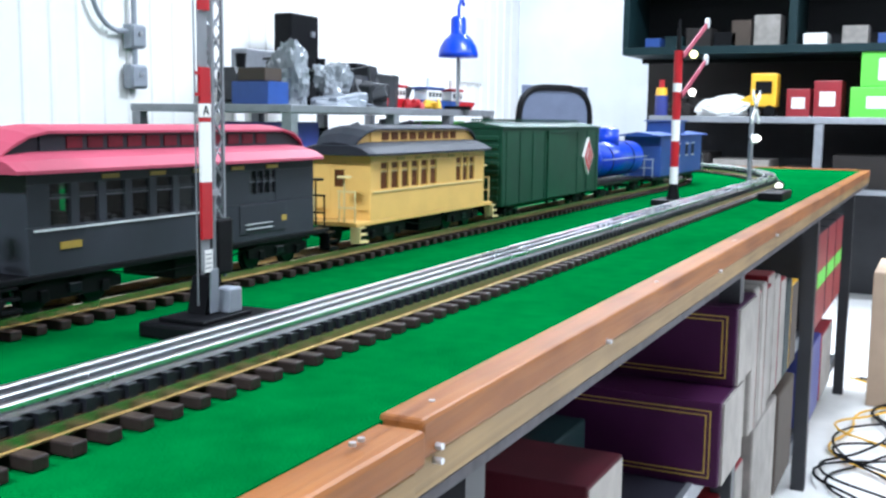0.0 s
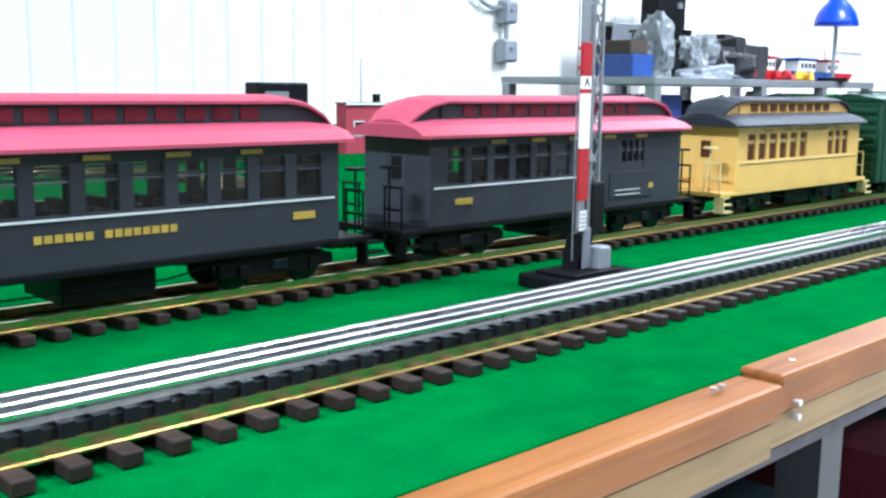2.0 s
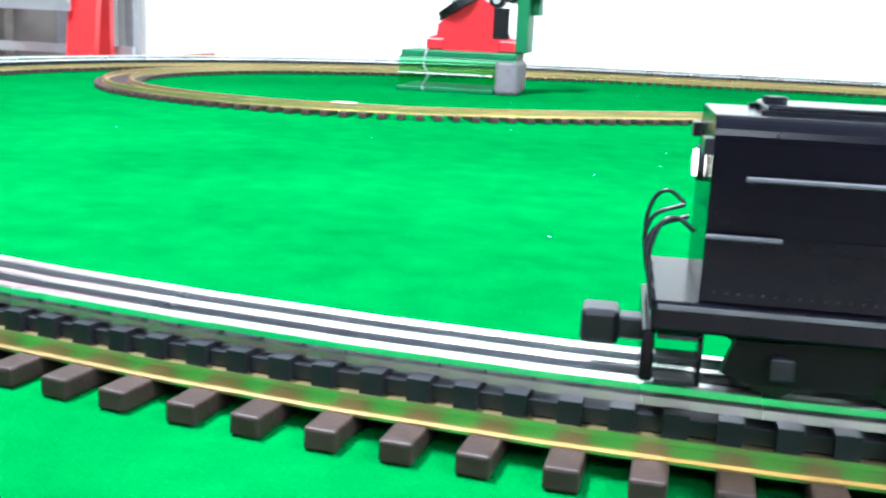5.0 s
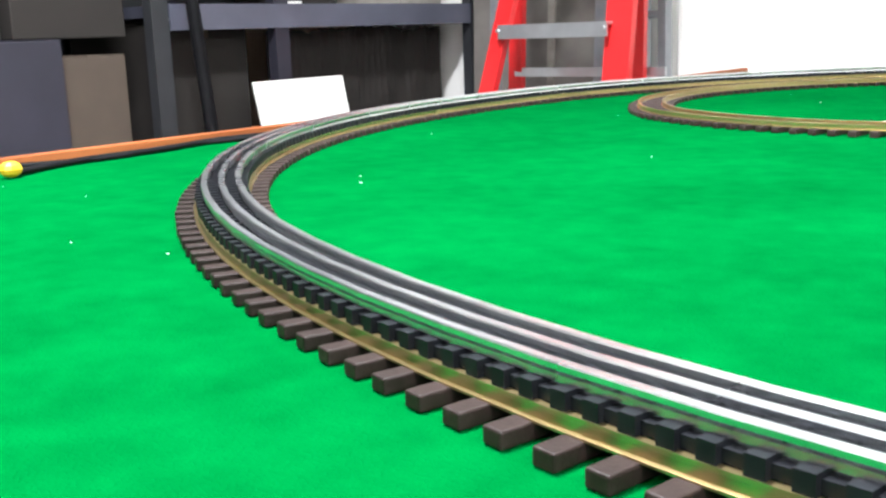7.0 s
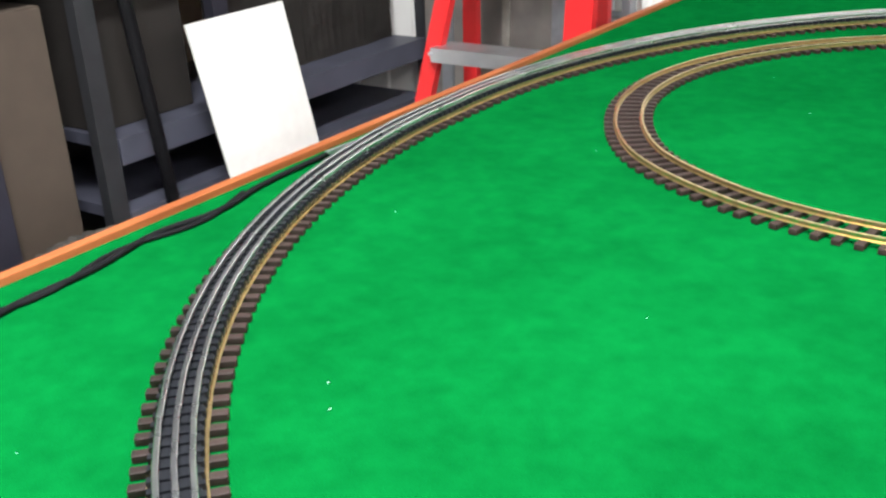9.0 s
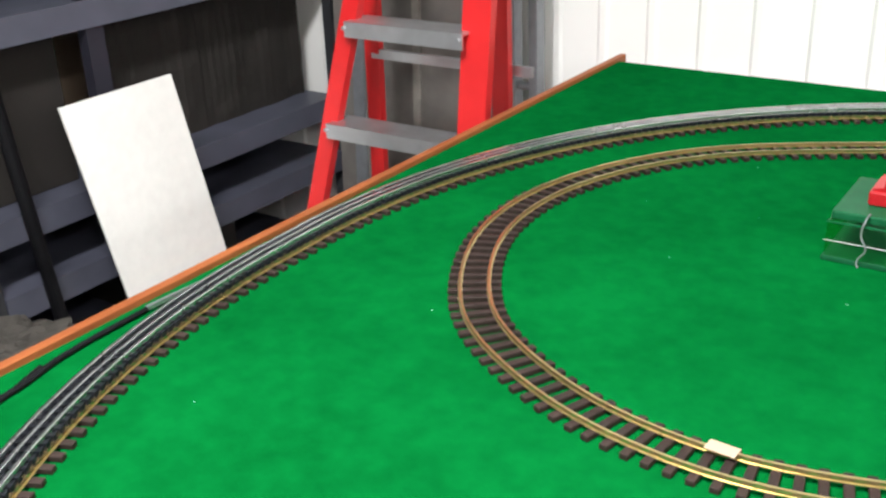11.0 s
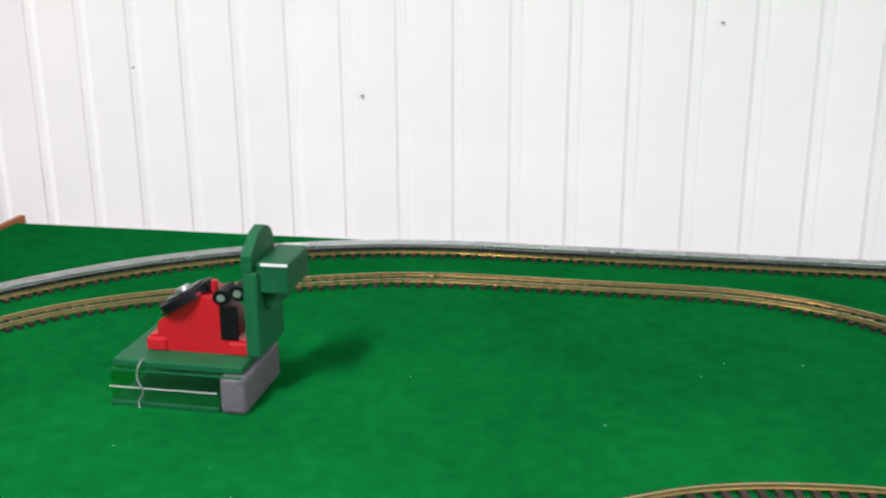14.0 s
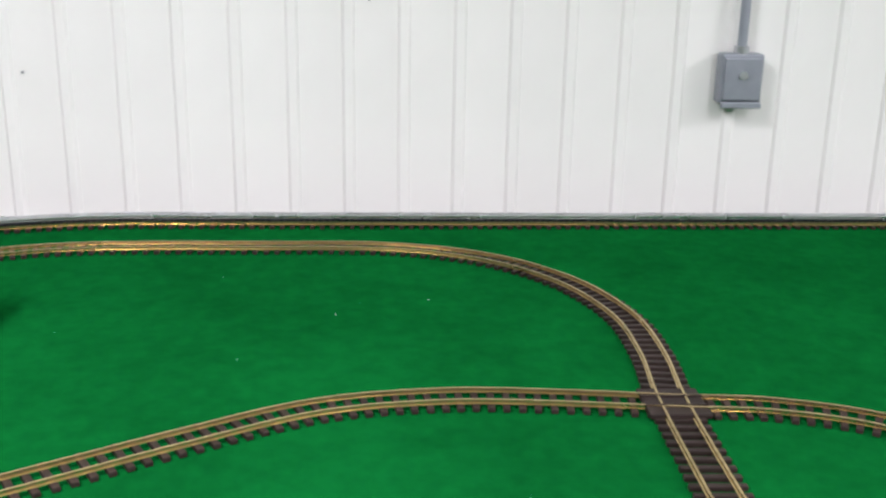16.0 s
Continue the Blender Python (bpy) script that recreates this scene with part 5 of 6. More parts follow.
o = wall_box(2.245, 1.285, 1.432, 0.128, "grey weatherproof outlet box with hinged cover on the wall")
part("conduit", C((0, -0.030, 1.432), (0, -0.030, CEIL - 0.002), 0.014, seg=14), BOXGREY, o, "grey conduit pipe")
part("conduit_hub", C((0, -0.030, 1.428), (0, -0.030, 1.452), 0.022, seg=14), ALU, o)
part("hinged_lid", B((-0.060, 0.060, -0.072, -0.060, 1.274, 1.292), bevel=0.003), BOXGREY, o)
o = wall_box(5.18, 1.47, 1.585, 0.10, "small grey junction box with conduit on the wall")
part("conduit", C((0, -0.030, 1.585), (0, -0.030, CEIL - 0.002), 0.013, seg=14), BOXGREY, o, "grey conduit pipe")
part("conduit", C((0, -0.030, 1.392), (0, -0.030, 1.47), 0.013, seg=14), BOXGREY, o, "grey conduit pipe")
cable("bent_conduit", [(-0.05, -0.03, 1.55), (-0.13, -0.03, 1.55), (-0.22, -0.03, 1.60), (-0.28, -0.03, 1.70)], 0.012, BOXGREY, o)
wall_box(5.18, 1.275, 1.392, 0.11, "grey switch box below a junction box on the wall")
for sx, sz in ((0.153, 1.351), (1.151, 1.568), (-0.55, 1.42)):
    solo("wall_screw", C((sx, YW, sz), (sx, YW - 0.012, sz), 0.0035, seg=10), GREYMETAL, "small dark screw head in the wall panelling", "screw", "wall screws")

# ---- behind the table's left end ----


def step_ladder():
    s = thing("step_ladder", (0, 0, 0), "red fibreglass step ladder with aluminium treads", "ladder")
    A0, A1 = Vector((-1.81, 2.62, 0.0)), Vector((-1.335, 2.80, 1.95))
    B0, B1 = Vector((-1.155, 2.66, 0.0)), Vector((-1.065, 2.78, 1.95))
    for p, q, wd in ((A0, A1, 0.055), (B0, B1, 0.088)):
        part("front_rail", BAR(p, q, wd, 0.030), LADDERRED, s)
    for p, q in (((-1.77, 3.10, 0), (-1.53, 2.84, 1.95)), ((-1.205, 3.02, 0), (-1.100, 2.84, 1.95))):
        part("rear_rail", BAR(p, q, 0.055, 0.025), LADDERRED, s)
    for z in (0.24, 0.53, 0.825, 1.13, 1.43, 1.73):
        t = z / 1.95
        a, b = A0.lerp(A1, t), B0.lerp(B1, t)
        bm = B((a.x + 0.01, b.x - 0.02, a.y - 0.045, a.y + 0.060, z - 0.010, z), bevel=0.003)
        B((a.x + 0.01, b.x - 0.02, a.y - 0.047, a.y - 0.040, z - 0.045, z - 0.0), bm=bm)
        tread = part("tread", bm, ALU, s, "ribbed aluminium tread")
        for k in (a.x + 0.012, b.x - 0.03):
            part("tread_bolt", C((k, a.y - 0.055, z - 0.018), (k, a.y - 0.046, z - 0.018), 0.006, seg=8), ALU, tread)
    for z in (0.45, 0.95, 1.45):
        t = z / 1.95
        part("rear_brace", B((-1.77 + 0.24 * t, -1.07, 3.085 - 0.26 * t, 3.10 - 0.26 * t, z, z + 0.03)), ALU, s)
    part("top_cap", B((-1.58, -0.98, 2.74, 2.92, 1.95, 2.01), bevel=0.01), LADDERRED, s)


step_ladder()
# Sheet added to stand in for the dark wall area behind the ladder.
wrap = thing("stand_in_sheet", (0, 0, 0), "grey-brown sheet added for the dark wall area behind the ladder", "board")
part("sheet", loft([[(-2.08, 3.26, 0.0), (-1.30, 3.26, 0.0), (-1.30, 3.272, 0.0), (-2.08, 3.272, 0.0)], [(-2.08, 3.335, 2.3), (-1.30, 3.335, 2.3), (-1.30, 3.347, 2.3), (-2.08, 3.347, 2.3)]]), SHEETGREY, wrap)
for k, (sx, w_) in enumerate(((-1.98, 0.05), (-1.72, 0.03), (-1.50, 0.06), (-1.38, 0.02))):
    part("batten", BAR((sx, 3.252, 0.0), (sx + 0.03, 3.326, 2.25), w_, 0.012), WORNWHITE if k % 2 else GREYMETAL, wrap)
al = thing("aluminium_ladder", (0, 0, 0), "dull aluminium ladder leaning against the wall", "ladder")
for x in (-1.24, -1.16):
    part("rail", BAR((x, 3.16, 0), (x - 0.10, 3.31, 2.6), 0.03, 0.05), GREYMETAL, al)
for k in range(8):
    part("rung", C((-1.23 - 0.011 * k, 3.17 + 0.017 * k, 0.25 + 0.3 * k), (-1.17 - 0.011 * k, 3.17 + 0.017 * k, 0.25 + 0.3 * k), 0.014, seg=10), GREYMETAL, al)


def side_rack():
    r = thing("steel_rack", (0, 0, 0), "dark steel storage rack with slate blue shelves beside the table", "shelf")
    x0, x1, y0, y1 = -2.70, -2.12, 1.79, 3.33
    for x in (x0, x1):
        for y in (y0, 2.27, y1):
            part("post", B((x - 0.02, x + 0.02, y - 0.03, y + 0.03, 0, 2.3)), RACKDARK if y != 2.27 else RACKGREY, r)
    for z in (0.12, 0.47, 0.69, 1.22, 1.75):
        part("shelf", B((x0, x1 + 0.02, y0 + 0.032, y1 - 0.032, z - 0.035, z)), SHELFTOP, r)
        part("shelf_lip", B((x1 + 0.0205, x1 + 0.026, y0 + 0.032, y1 - 0.032, z - 0.075, z + 0.002)), SHELFTOP, r)
    part("back_sheet", B((x0 - 0.03, x0 - 0.022, y0, y1, 0, 2.3)), RACKDARK, r)
    return x0, x1


side_rack()


def carton(x0, x1, y0, y1, z0, z1, m, label, flaps=True, rz=0.0):
    c = thing("carton", ((x0 + x1) / 2, (y0 + y1) / 2, z0), label, "box", rz=rz)
    hx, hy, hz = (x1 - x0) / 2, (y1 - y0) / 2, z1 - z0
    part("body", B((-hx, hx, -hy, hy, 0, hz), bevel=0.004), m, c)
    for k in (-1, 1):
        part("flap", B((-hx + 0.001, hx - 0.001, *sorted((k * 0.0012, k * (hy - 0.001))), hz + 0.0002, hz + 0.003), bevel=0.001), m, c)
    if flaps:
        part("tape", B((-hx - 0.0008, hx + 0.0008, -0.022, 0.022, hz - 0.05, hz + 0.0038)), CARD, c)
    return c




def hanging_sheet(x, y0, y1, z0, z1, label, mat, seed):
    """A stiff sheet standing in folds with a ragged top edge."""
    nx, nz = 60, 14
    o = thing("hanging_sheet", (x, (y0 + y1) / 2, z0), label, "sheet")
    front, back = [], []
    for i in range(nx + 1):
        u = i / nx
        y = (u - 0.5) * (y1 - y0)
        top = (z1 - z0) * (0.93 + 0.05 * noise.noise(Vector((u * 7, seed, 0))) + 0.02 * noise.noise(Vector((u * 31, seed, 4))))
        fold = 0.020 * noise.noise(Vector((u * 9, seed, 2))) + 0.006 * noise.noise(Vector((u * 40, seed, 5)))
        front.append([(fold * (0.4 + 0.6 * k / nz) + 0.008 * noise.noise(Vector((u * 12, k * 0.5, seed))), y, top * k / nz) for k in range(nz + 1)])
    bm = bmesh.new()
    fv = [[bm.verts.new(p) for p in row] for row in front]
    bv = [[bm.verts.new((p[0] - 0.006, p[1], p[2])) for p in row] for row in front]
    for i in range(nx):
        for k in range(nz):
            bm.faces.new((fv[i][k], fv[i + 1][k], fv[i + 1][k + 1], fv[i][k + 1]))
            bm.faces.new((bv[i][k], bv[i][k + 1], bv[i + 1][k + 1], bv[i + 1][k]))
        bm.faces.new((fv[i][nz], fv[i + 1][nz], bv[i + 1][nz], bv[i][nz]))
        bm.faces.new((fv[i][0], bv[i][0], bv[i + 1][0], fv[i + 1][0]))
    for k in range(nz):
        bm.faces.new((fv[0][k], fv[0][k + 1], bv[0][k + 1], bv[0][k]))
        bm.faces.new((fv[nx][k], bv[nx][k], bv[nx][k + 1], fv[nx][k + 1]))
    part("sheet", bm, mat, o)


hanging_sheet(-2.235, 2.32, 3.27, 0.6905, 1.172, "dark sheet in a shaded tone bunched along the rack's shelf", CARDDIM, 3)
# Pale strip added in place of the wall showing behind the rack.
pale = thing("pale_wall_strip", (0, 0, 0), "pale strip standing in for the wall behind the rack", "board")
part("board", B((-2.690, -2.680, 2.31, 3.28, 0.6905, 1.183)), TANCARD, pale)
jar = thing("white_jar", (-2.26, 2.46, 1.2205), "white plastic jar with a dark label on the rack", "jar")
part("body", C((0, 0, 0), (0, 0, 0.14), 0.045, seg=20), WHITE, jar)
part("label_band", C((0, 0, 0.015), (0, 0, 0.035), 0.0458, seg=20), RACKDARK, jar)
part("lid", C((0, 0, 0.14), (0, 0, 0.165), 0.040, 0.038, 20), GREYTRIM, jar)
carton(-2.66, -2.2, 1.84, 2.20, 0.6905, 1.17, CARDDIM, "brown carton in a shaded tone on the steel rack")
carton(-2.66, -2.30, 2.56, 2.74, 1.2205, 1.50, CARDDIM, "brown carton in a shaded tone on the steel rack")
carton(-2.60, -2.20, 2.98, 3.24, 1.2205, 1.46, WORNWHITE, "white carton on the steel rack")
carton(-2.62, -2.2, 2.40, 2.80, 0.1205, 0.43, CARDDIM, "brown carton in a shaded tone on the steel rack")
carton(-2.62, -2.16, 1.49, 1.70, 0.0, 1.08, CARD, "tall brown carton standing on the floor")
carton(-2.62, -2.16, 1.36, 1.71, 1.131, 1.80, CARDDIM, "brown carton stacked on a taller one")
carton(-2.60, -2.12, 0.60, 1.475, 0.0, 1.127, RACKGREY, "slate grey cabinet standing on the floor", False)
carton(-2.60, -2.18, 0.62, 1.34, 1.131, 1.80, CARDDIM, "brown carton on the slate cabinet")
sheet = thing("propped_board", (0, 0, 0), "plain white board propped up behind the table's end", "board")
part("board", loft([[(-1.945, 2.155, 0.15), (-1.95, 2.565, 0.15), (-1.957, 2.565, 0.15), (-1.952, 2.155, 0.15)], [(-1.988, 2.029, 0.982), (-1.992, 2.428, 0.983), (-1.999, 2.428, 0.983), (-1.995, 2.029, 0.982)]]), WHITE, sheet)
part("backing_strip", BAR((-1.975, 2.30, 0.0), (-2.012, 2.25, 0.90), 0.03, 0.02), WOODPALE, sheet)
tool = thing("push_broom", (0, 0, 0), "long dark-handled tool leaning on the rack", "tool")
part("handle", C((-2.03, 1.94, 0.34), (-2.07, 1.82, 1.9), 0.020, seg=12), BLACK, tool)
part("ferrule", C((-2.025, 1.955, 0.27), (-2.03, 1.94, 0.34), 0.026, 0.022, 12), ALU, tool)
part("head", B((-2.07, -1.97, 1.83, 2.09, 0.19, 0.27), bevel=0.02), BROWNCAR, tool)
# Crate added in place of dark clutter on the floor.
bench = thing("stand_in_crate", (0, 0, 0), "rough crate standing in for dark clutter beside the table", "crate")
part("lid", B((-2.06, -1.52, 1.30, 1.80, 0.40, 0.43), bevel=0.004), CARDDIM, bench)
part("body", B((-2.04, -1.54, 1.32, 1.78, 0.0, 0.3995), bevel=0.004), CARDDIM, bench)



def crumpled_tarp(x, y, z, sx, sy, sz, seed):
    """A bunched sheet: a low mound creased at two scales, flat below."""
    bm = bmesh.new()
    bmesh.ops.create_icosphere(bm, subdivisions=5, radius=1.0)
    o_ = Vector((seed * 2.3, seed, seed * 0.7))
    for v in bm.verts:
        k = 1 + 0.35 * noise.noise(v.co * 2.2 + o_) + 0.30 * abs(noise.noise(v.co * 5.5 + o_)) + 0.10 * noise.noise(v.co * 14 + o_)
        v.co = Vector((v.co.x * k * sx * 0.5, v.co.y * k * sy * 0.5, max(0.0, (v.co.z * k + 0.3) * sz * 0.6)))
    t = thing("crumpled_tarp", (x, y, z), "bunched dusty grey-brown tarpaulin on a crate", "tarpaulin")
    part("sheet", bm, TARP, t)


crumpled_tarp(-1.78, 1.58, 0.4305, 0.44, 0.40, 0.15, 4)

# ---- boxes on the shelf below the table ----


def purple_box(x, z0, z1, x1):
    o = thing("storage_box", (0, 0, 0), "large deep purple box with gold line border and torn white side", "box", "purple boxes under the table")
    part("body", B((x, x1, 0.045, 0.80, z0, z1), bevel=0.003), PURPLE, o)
    part("torn_side", B((x + 0.012, x1 - 0.005, 0.040, 0.0448, z0 + 0.002, z1 - 0.004)), WORNWHITE, o, "torn white cardboard side")
    for k in (0.016, 0.024):
        part("gold_line", B((x - 0.0008, x, 0.045 + k, 0.0475 + k, z0 + k, z1 - k), (x - 0.0008, x, 0.0475 + k, 0.70, z1 - k - 0.002, z1 - k), (x - 0.0008, x, 0.0475 + k, 0.70, z0 + k, z0 + k + 0.002)), GOLD, o, "gold printed line")


purple_box(3.06, 0.4905, 0.648, 3.27)
purple_box(3.18, 0.6485, 0.80, 3.39)


def shelf_box(x0, x1, z0, z1, m, front, y0=0.06, depth=0.5, label="", band=None):
    o = thing("storage_box", (0, 0, 0), label, "box", "boxes under the table")
    part("body", B((x0, x1, y0, y0 + depth, z0, z1), bevel=0.003), m, o)
    front_face = part("printed_front", B((x0 + 0.004, x1 - 0.004, y0 - 0.0012, y0 - 0.0002, z0 + 0.004, z1 - 0.004)), front, o)
    if band:
        part("printed_band", B((x0 + 0.006, x1 - 0.006, y0 - 0.0020, y0 - 0.0013, z0 + (z1 - z0) * 0.42, z0 + (z1 - z0) * 0.58)), band, front_face)
    return o


shelf_box(2.31, 2.45, 0.4905, 0.735, MAROON, WORNWHITE, 0.05, 0.55, "red box with worn white printed end under the table", TEAL)
shelf_box(1.60, 2.22, 0.4905, 0.70, TEAL, TEAL, 0.10, 0.6, "flat dark teal box on the shelf under the table")
shelf_box(2.53, 2.95, 0.4905, 0.62, TEAL, TEAL, 0.26, 0.45, "dark box on the shelf under the table")
for x0, x1, z1, m in ((3.40, 3.465, 0.805, WORNWHITE), (3.468, 3.50, 0.79, REDCARD), (3.503, 3.565, 0.80, WORNWHITE), (3.568, 3.635, 0.785, REDCARD)):
    shelf_box(x0, x1, 0.4905, z1, m, WORNWHITE, 0.05, 0.5, "tall worn printed carton beside the purple boxes")
shelf_box(3.28, 3.395, 0.4905, 0.645, CARD, WORNWHITE, 0.06, 0.5, "small worn carton beside a purple box")
for i, (x0, x1, m, f) in enumerate(((3.64, 3.74, REDCARD, WORNWHITE), (3.75, 3.84, WORNWHITE, WORNWHITE), (3.85, 3.95, REDCARD, WORNWHITE), (3.96, 4.06, TEAL, TEAL), (4.07, 4.20, YELLOWPL, CARD))):
    shelf_box(x0, x1, 0.4905, 0.80 - 0.02 * i, m, f, 0.06, 0.5, "upright printed carton on the shelf under the table")
# Bodies take a dark colour for the shadow on the cartons' sides.
for x0, x1 in ((4.66, 4.92), (4.95, 5.20), (5.23, 5.48)):
    shelf_box(x0, x1, 0.4905, 0.80, RACKDARK, REDCARD, 0.06, 0.5, "red carton with shadow-dark sides and green band under the table", GREENCARD)
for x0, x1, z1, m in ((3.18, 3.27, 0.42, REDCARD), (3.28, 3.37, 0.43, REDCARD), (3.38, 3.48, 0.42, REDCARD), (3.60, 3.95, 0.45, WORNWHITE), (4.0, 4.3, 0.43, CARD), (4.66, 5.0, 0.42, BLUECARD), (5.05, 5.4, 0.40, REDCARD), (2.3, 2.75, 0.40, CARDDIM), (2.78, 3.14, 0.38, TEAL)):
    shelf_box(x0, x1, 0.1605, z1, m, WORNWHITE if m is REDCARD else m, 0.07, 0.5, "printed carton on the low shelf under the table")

# ---- the far end of the workshop ----
wb = thing("work_bench", (0, 0, 0), "grey steel work bench loaded with model parts by the wall", "bench")
BX0, BX1, BY0, BY1, BZ = 4.95, 7.15, 2.25, 3.15, 1.20
part("bench_top", B((BX0, BX1, BY0, BY1, BZ - 0.035, BZ), bevel=0.004), GREYMETAL, wb)
for x in (BX0 + 0.03, BX0 + 0.95, BX1 - 0.6, BX1 - 0.03):
    for y in (BY0 + 0.03, BY1 - 0.03):
        part("leg", B((x - 0.025, x + 0.025, y - 0.025, y + 0.025, H + 0.0005 if x < XR else 0, BZ - 0.036)), GREYMETAL, wb)
part("lower_shelf", B((BX0 + 0.06, BX1 - 0.06, BY0 + 0.06, BY1 - 0.06, 0.965, 0.985)), GREYMETAL, wb)


def clutter(name, x, y, z, sx, sy, sz, m, label, category, seed, lumps=7):
    """A loose heap of one thing: overlapping bent lumps on a flat foot."""
    rnd = random.Random(seed)
    o = thing(name, (x, y, z), label, category)
    for i in range(lumps):
        bm = bmesh.new()
        cx, cy = rnd.uniform(-0.35, 0.35) * sx, rnd.uniform(-0.3, 0.3) * sy
        h = sz * rnd.uniform(0.45, 1.0) * (1 - abs(cx) / sx)
        w = sx * rnd.uniform(0.08, 0.22)
        a = rnd.uniform(0, 3.14)
        n0 = len(bm.verts)
        if i % 3 == 2:
            C((0, 0, 0), (0, 0, h), w * 0.75, w * rnd.uniform(0.3, 0.7), 9, bm)
        else:
            B((-w, w, -sy * 0.16, sy * 0.16, 0, h), bevel=0.01, bm=bm)
        bm.transform(Matrix.Translation((cx, cy, 0)) @ Matrix.Rotation(a, 4, "Z") @ Matrix.Rotation(rnd.uniform(-0.35, 0.35), 4, "Y"))
        bm.verts.ensure_lookup_table()
        for v in bm.verts[n0:]:
            k = noise.noise_vector(v.co * 14 + Vector((seed, i, a)))
            v.co += Vector((k.x, k.y, k.z if v.co.z > 0.01 else 0)) * 0.12 * min(sx, sz)
            v.co.z = max(0.0, v.co.z)
        part("piece", bm, m, o)
    return o


def crumpled_bag(x, y, z, sx, sy, sz, label, seed, sheet_mat=CLOUDY):
    """A crumpled sheet bag: a ball pushed in and out by two scales of creases, flat below."""
    bm = bmesh.new()
    bmesh.ops.create_icosphere(bm, subdivisions=4, radius=1.0)
    off = Vector((seed * 3.1, seed * 1.7, seed))
    for v in bm.verts:
        k = 1 + 0.45 * noise.noise(v.co * 1.6 + off) + 0.28 * abs(noise.noise(v.co * 5.0 + off)) + 0.12 * noise.noise(v.co * 12 + off)
        v.co = Vector((v.co.x * k * sx * 0.5, v.co.y * k * sy * 0.5, max(0.0, (v.co.z * k + 0.75) * sz * 0.55)))
    o = thing("plastic_bag", (x, y, z), label, "bag")
    part("bag", bm, sheet_mat, o)


def loco_shell(x, y, z, l, label, rz):
    o = thing("model_shell", (x, y, z), label, "model parts", rz=rz)
    part("hood", prism([(-0.07, 0.03), (-0.07, 0.15), (-0.05, 0.18), (0.05, 0.18), (0.07, 0.15), (0.07, 0.03)], "x", -l / 2, l * 0.2), RACKDARK, o)
    part("cab", B((l * 0.2, l * 0.38, -0.075, 0.075, 0.03, 0.23), bevel=0.008), BLACK, o)
    part("cab_roof", B((l * 0.18, l * 0.40, -0.085, 0.085, 0.2305, 0.245), bevel=0.005), RACKDARK, o)
    part("deck", B((-l / 2, l / 2, -0.075, 0.075, 0.015, 0.0295), bevel=0.003), BLACK, o)
    for k in range(4):
        part("wheel", C((-l * 0.38 + k * l * 0.25, -0.08, 0.02), (-l * 0.38 + k * l * 0.25, 0.08, 0.02), 0.02, seg=14), GREYMETAL, o)
    part("stack", C((-l * 0.3, 0, 0.18), (-l * 0.3, 0, 0.25), 0.022, 0.028, 14), BLACK, o)


def toy_boat(name, x, y, z, l, hull, deck, label):
    o = thing(name, (x, y, z), label, "toy")
    prof = [(-l / 2, 0.03), (-l * 0.42, 0.0), (l * 0.36, 0.0), (l / 2, 0.045), (l * 0.46, 0.05), (-l / 2, 0.05)]
    part("hull", prism(prof, "y", -0.06, 0.06), hull, o)
    part("cabin", B((-l * 0.25, l * 0.1, -0.045, 0.045, 0.0505, 0.11), bevel=0.006), deck, o)
    part("cabin_roof", B((-l * 0.28, l * 0.13, -0.05, 0.05, 0.1105, 0.125), bevel=0.004), hull, o)
    for k in range(4):
        part("window", B((-l * 0.22 + k * l * 0.08, -l * 0.17 + k * l * 0.08, -0.047, -0.0455, 0.07, 0.095)), BLACK, o)
    part("stack", C((-l * 0.05, 0, 0.125), (-l * 0.05, 0, 0.18), 0.018, seg=12), deck, o)


crumpled_bag(5.30, 2.5, BZ, 0.17, 0.18, 0.30, "crumpled cloudy plastic bag on the work bench", 3)
clutter("dark_model_parts", 5.46, 2.6, BZ, 0.42, 0.3, 0.20, BLACK, "heap of black model parts on the work bench", "model parts", 5, 24)
crumpled_bag(5.66, 2.5, BZ, 0.20, 0.18, 0.22, "crumpled cloudy plastic bag on the work bench", 8)
clutter("dark_model_parts", 6.0, 2.50, BZ, 0.60, 0.3, 0.22, RACKDARK, "heap of dark locomotive parts on the work bench", "model parts", 11, 30)
loco_shell(6.05, 2.72, BZ, 0.62, "dark model engine shell on the work bench", 8)
loco_shell(5.50, 2.80, BZ, 0.45, "black model engine shell among parts on the bench", -12)
clutter("grey_tray", 5.55, 2.35, BZ, 0.55, 0.15, 0.07, BOXGREY, "flat grey tray of parts on the work bench", "tray", 12, 12)
toy_boat("toy_tram", 6.18, 2.42, BZ + 0.0, 0.42, RED, WHITE, "red and white toy car body on the work bench")
toy_boat("toy_boat", 6.62, 2.42, BZ + 0.0, 0.55, BLUEDULL, WHITE, "blue and white toy boat on the work bench")
toy_boat("toy_boat", 6.97, 2.45, BZ, 0.40, RED, WHITE, "red and white toy boat on the work bench")
clutter("yellow_toy_part", 6.40, 2.30, BZ, 0.24, 0.12, 0.07, YELLOWPL, "yellow toy part on the work bench", "toy", 21, 4)
clutter("red_toy_part", 6.15, 2.30, BZ, 0.22, 0.10, 0.06, RED, "red toy part on the work bench", "toy", 22, 4)
carton(5.02, 5.18, 2.42, 2.62, BZ + 0.0005, BZ + 0.10, BLUEDULL, "blue carton on the work bench", False)
carton(5.04, 5.17, 2.45, 2.60, BZ + 0.1042, BZ + 0.16, CARD, "small brown carton on a blue one", False)
carton(5.06, 5.32, 2.35, 2.7, 0.9855, 1.12, BLUECARD, "blue carton on the bench's lower shelf", False)
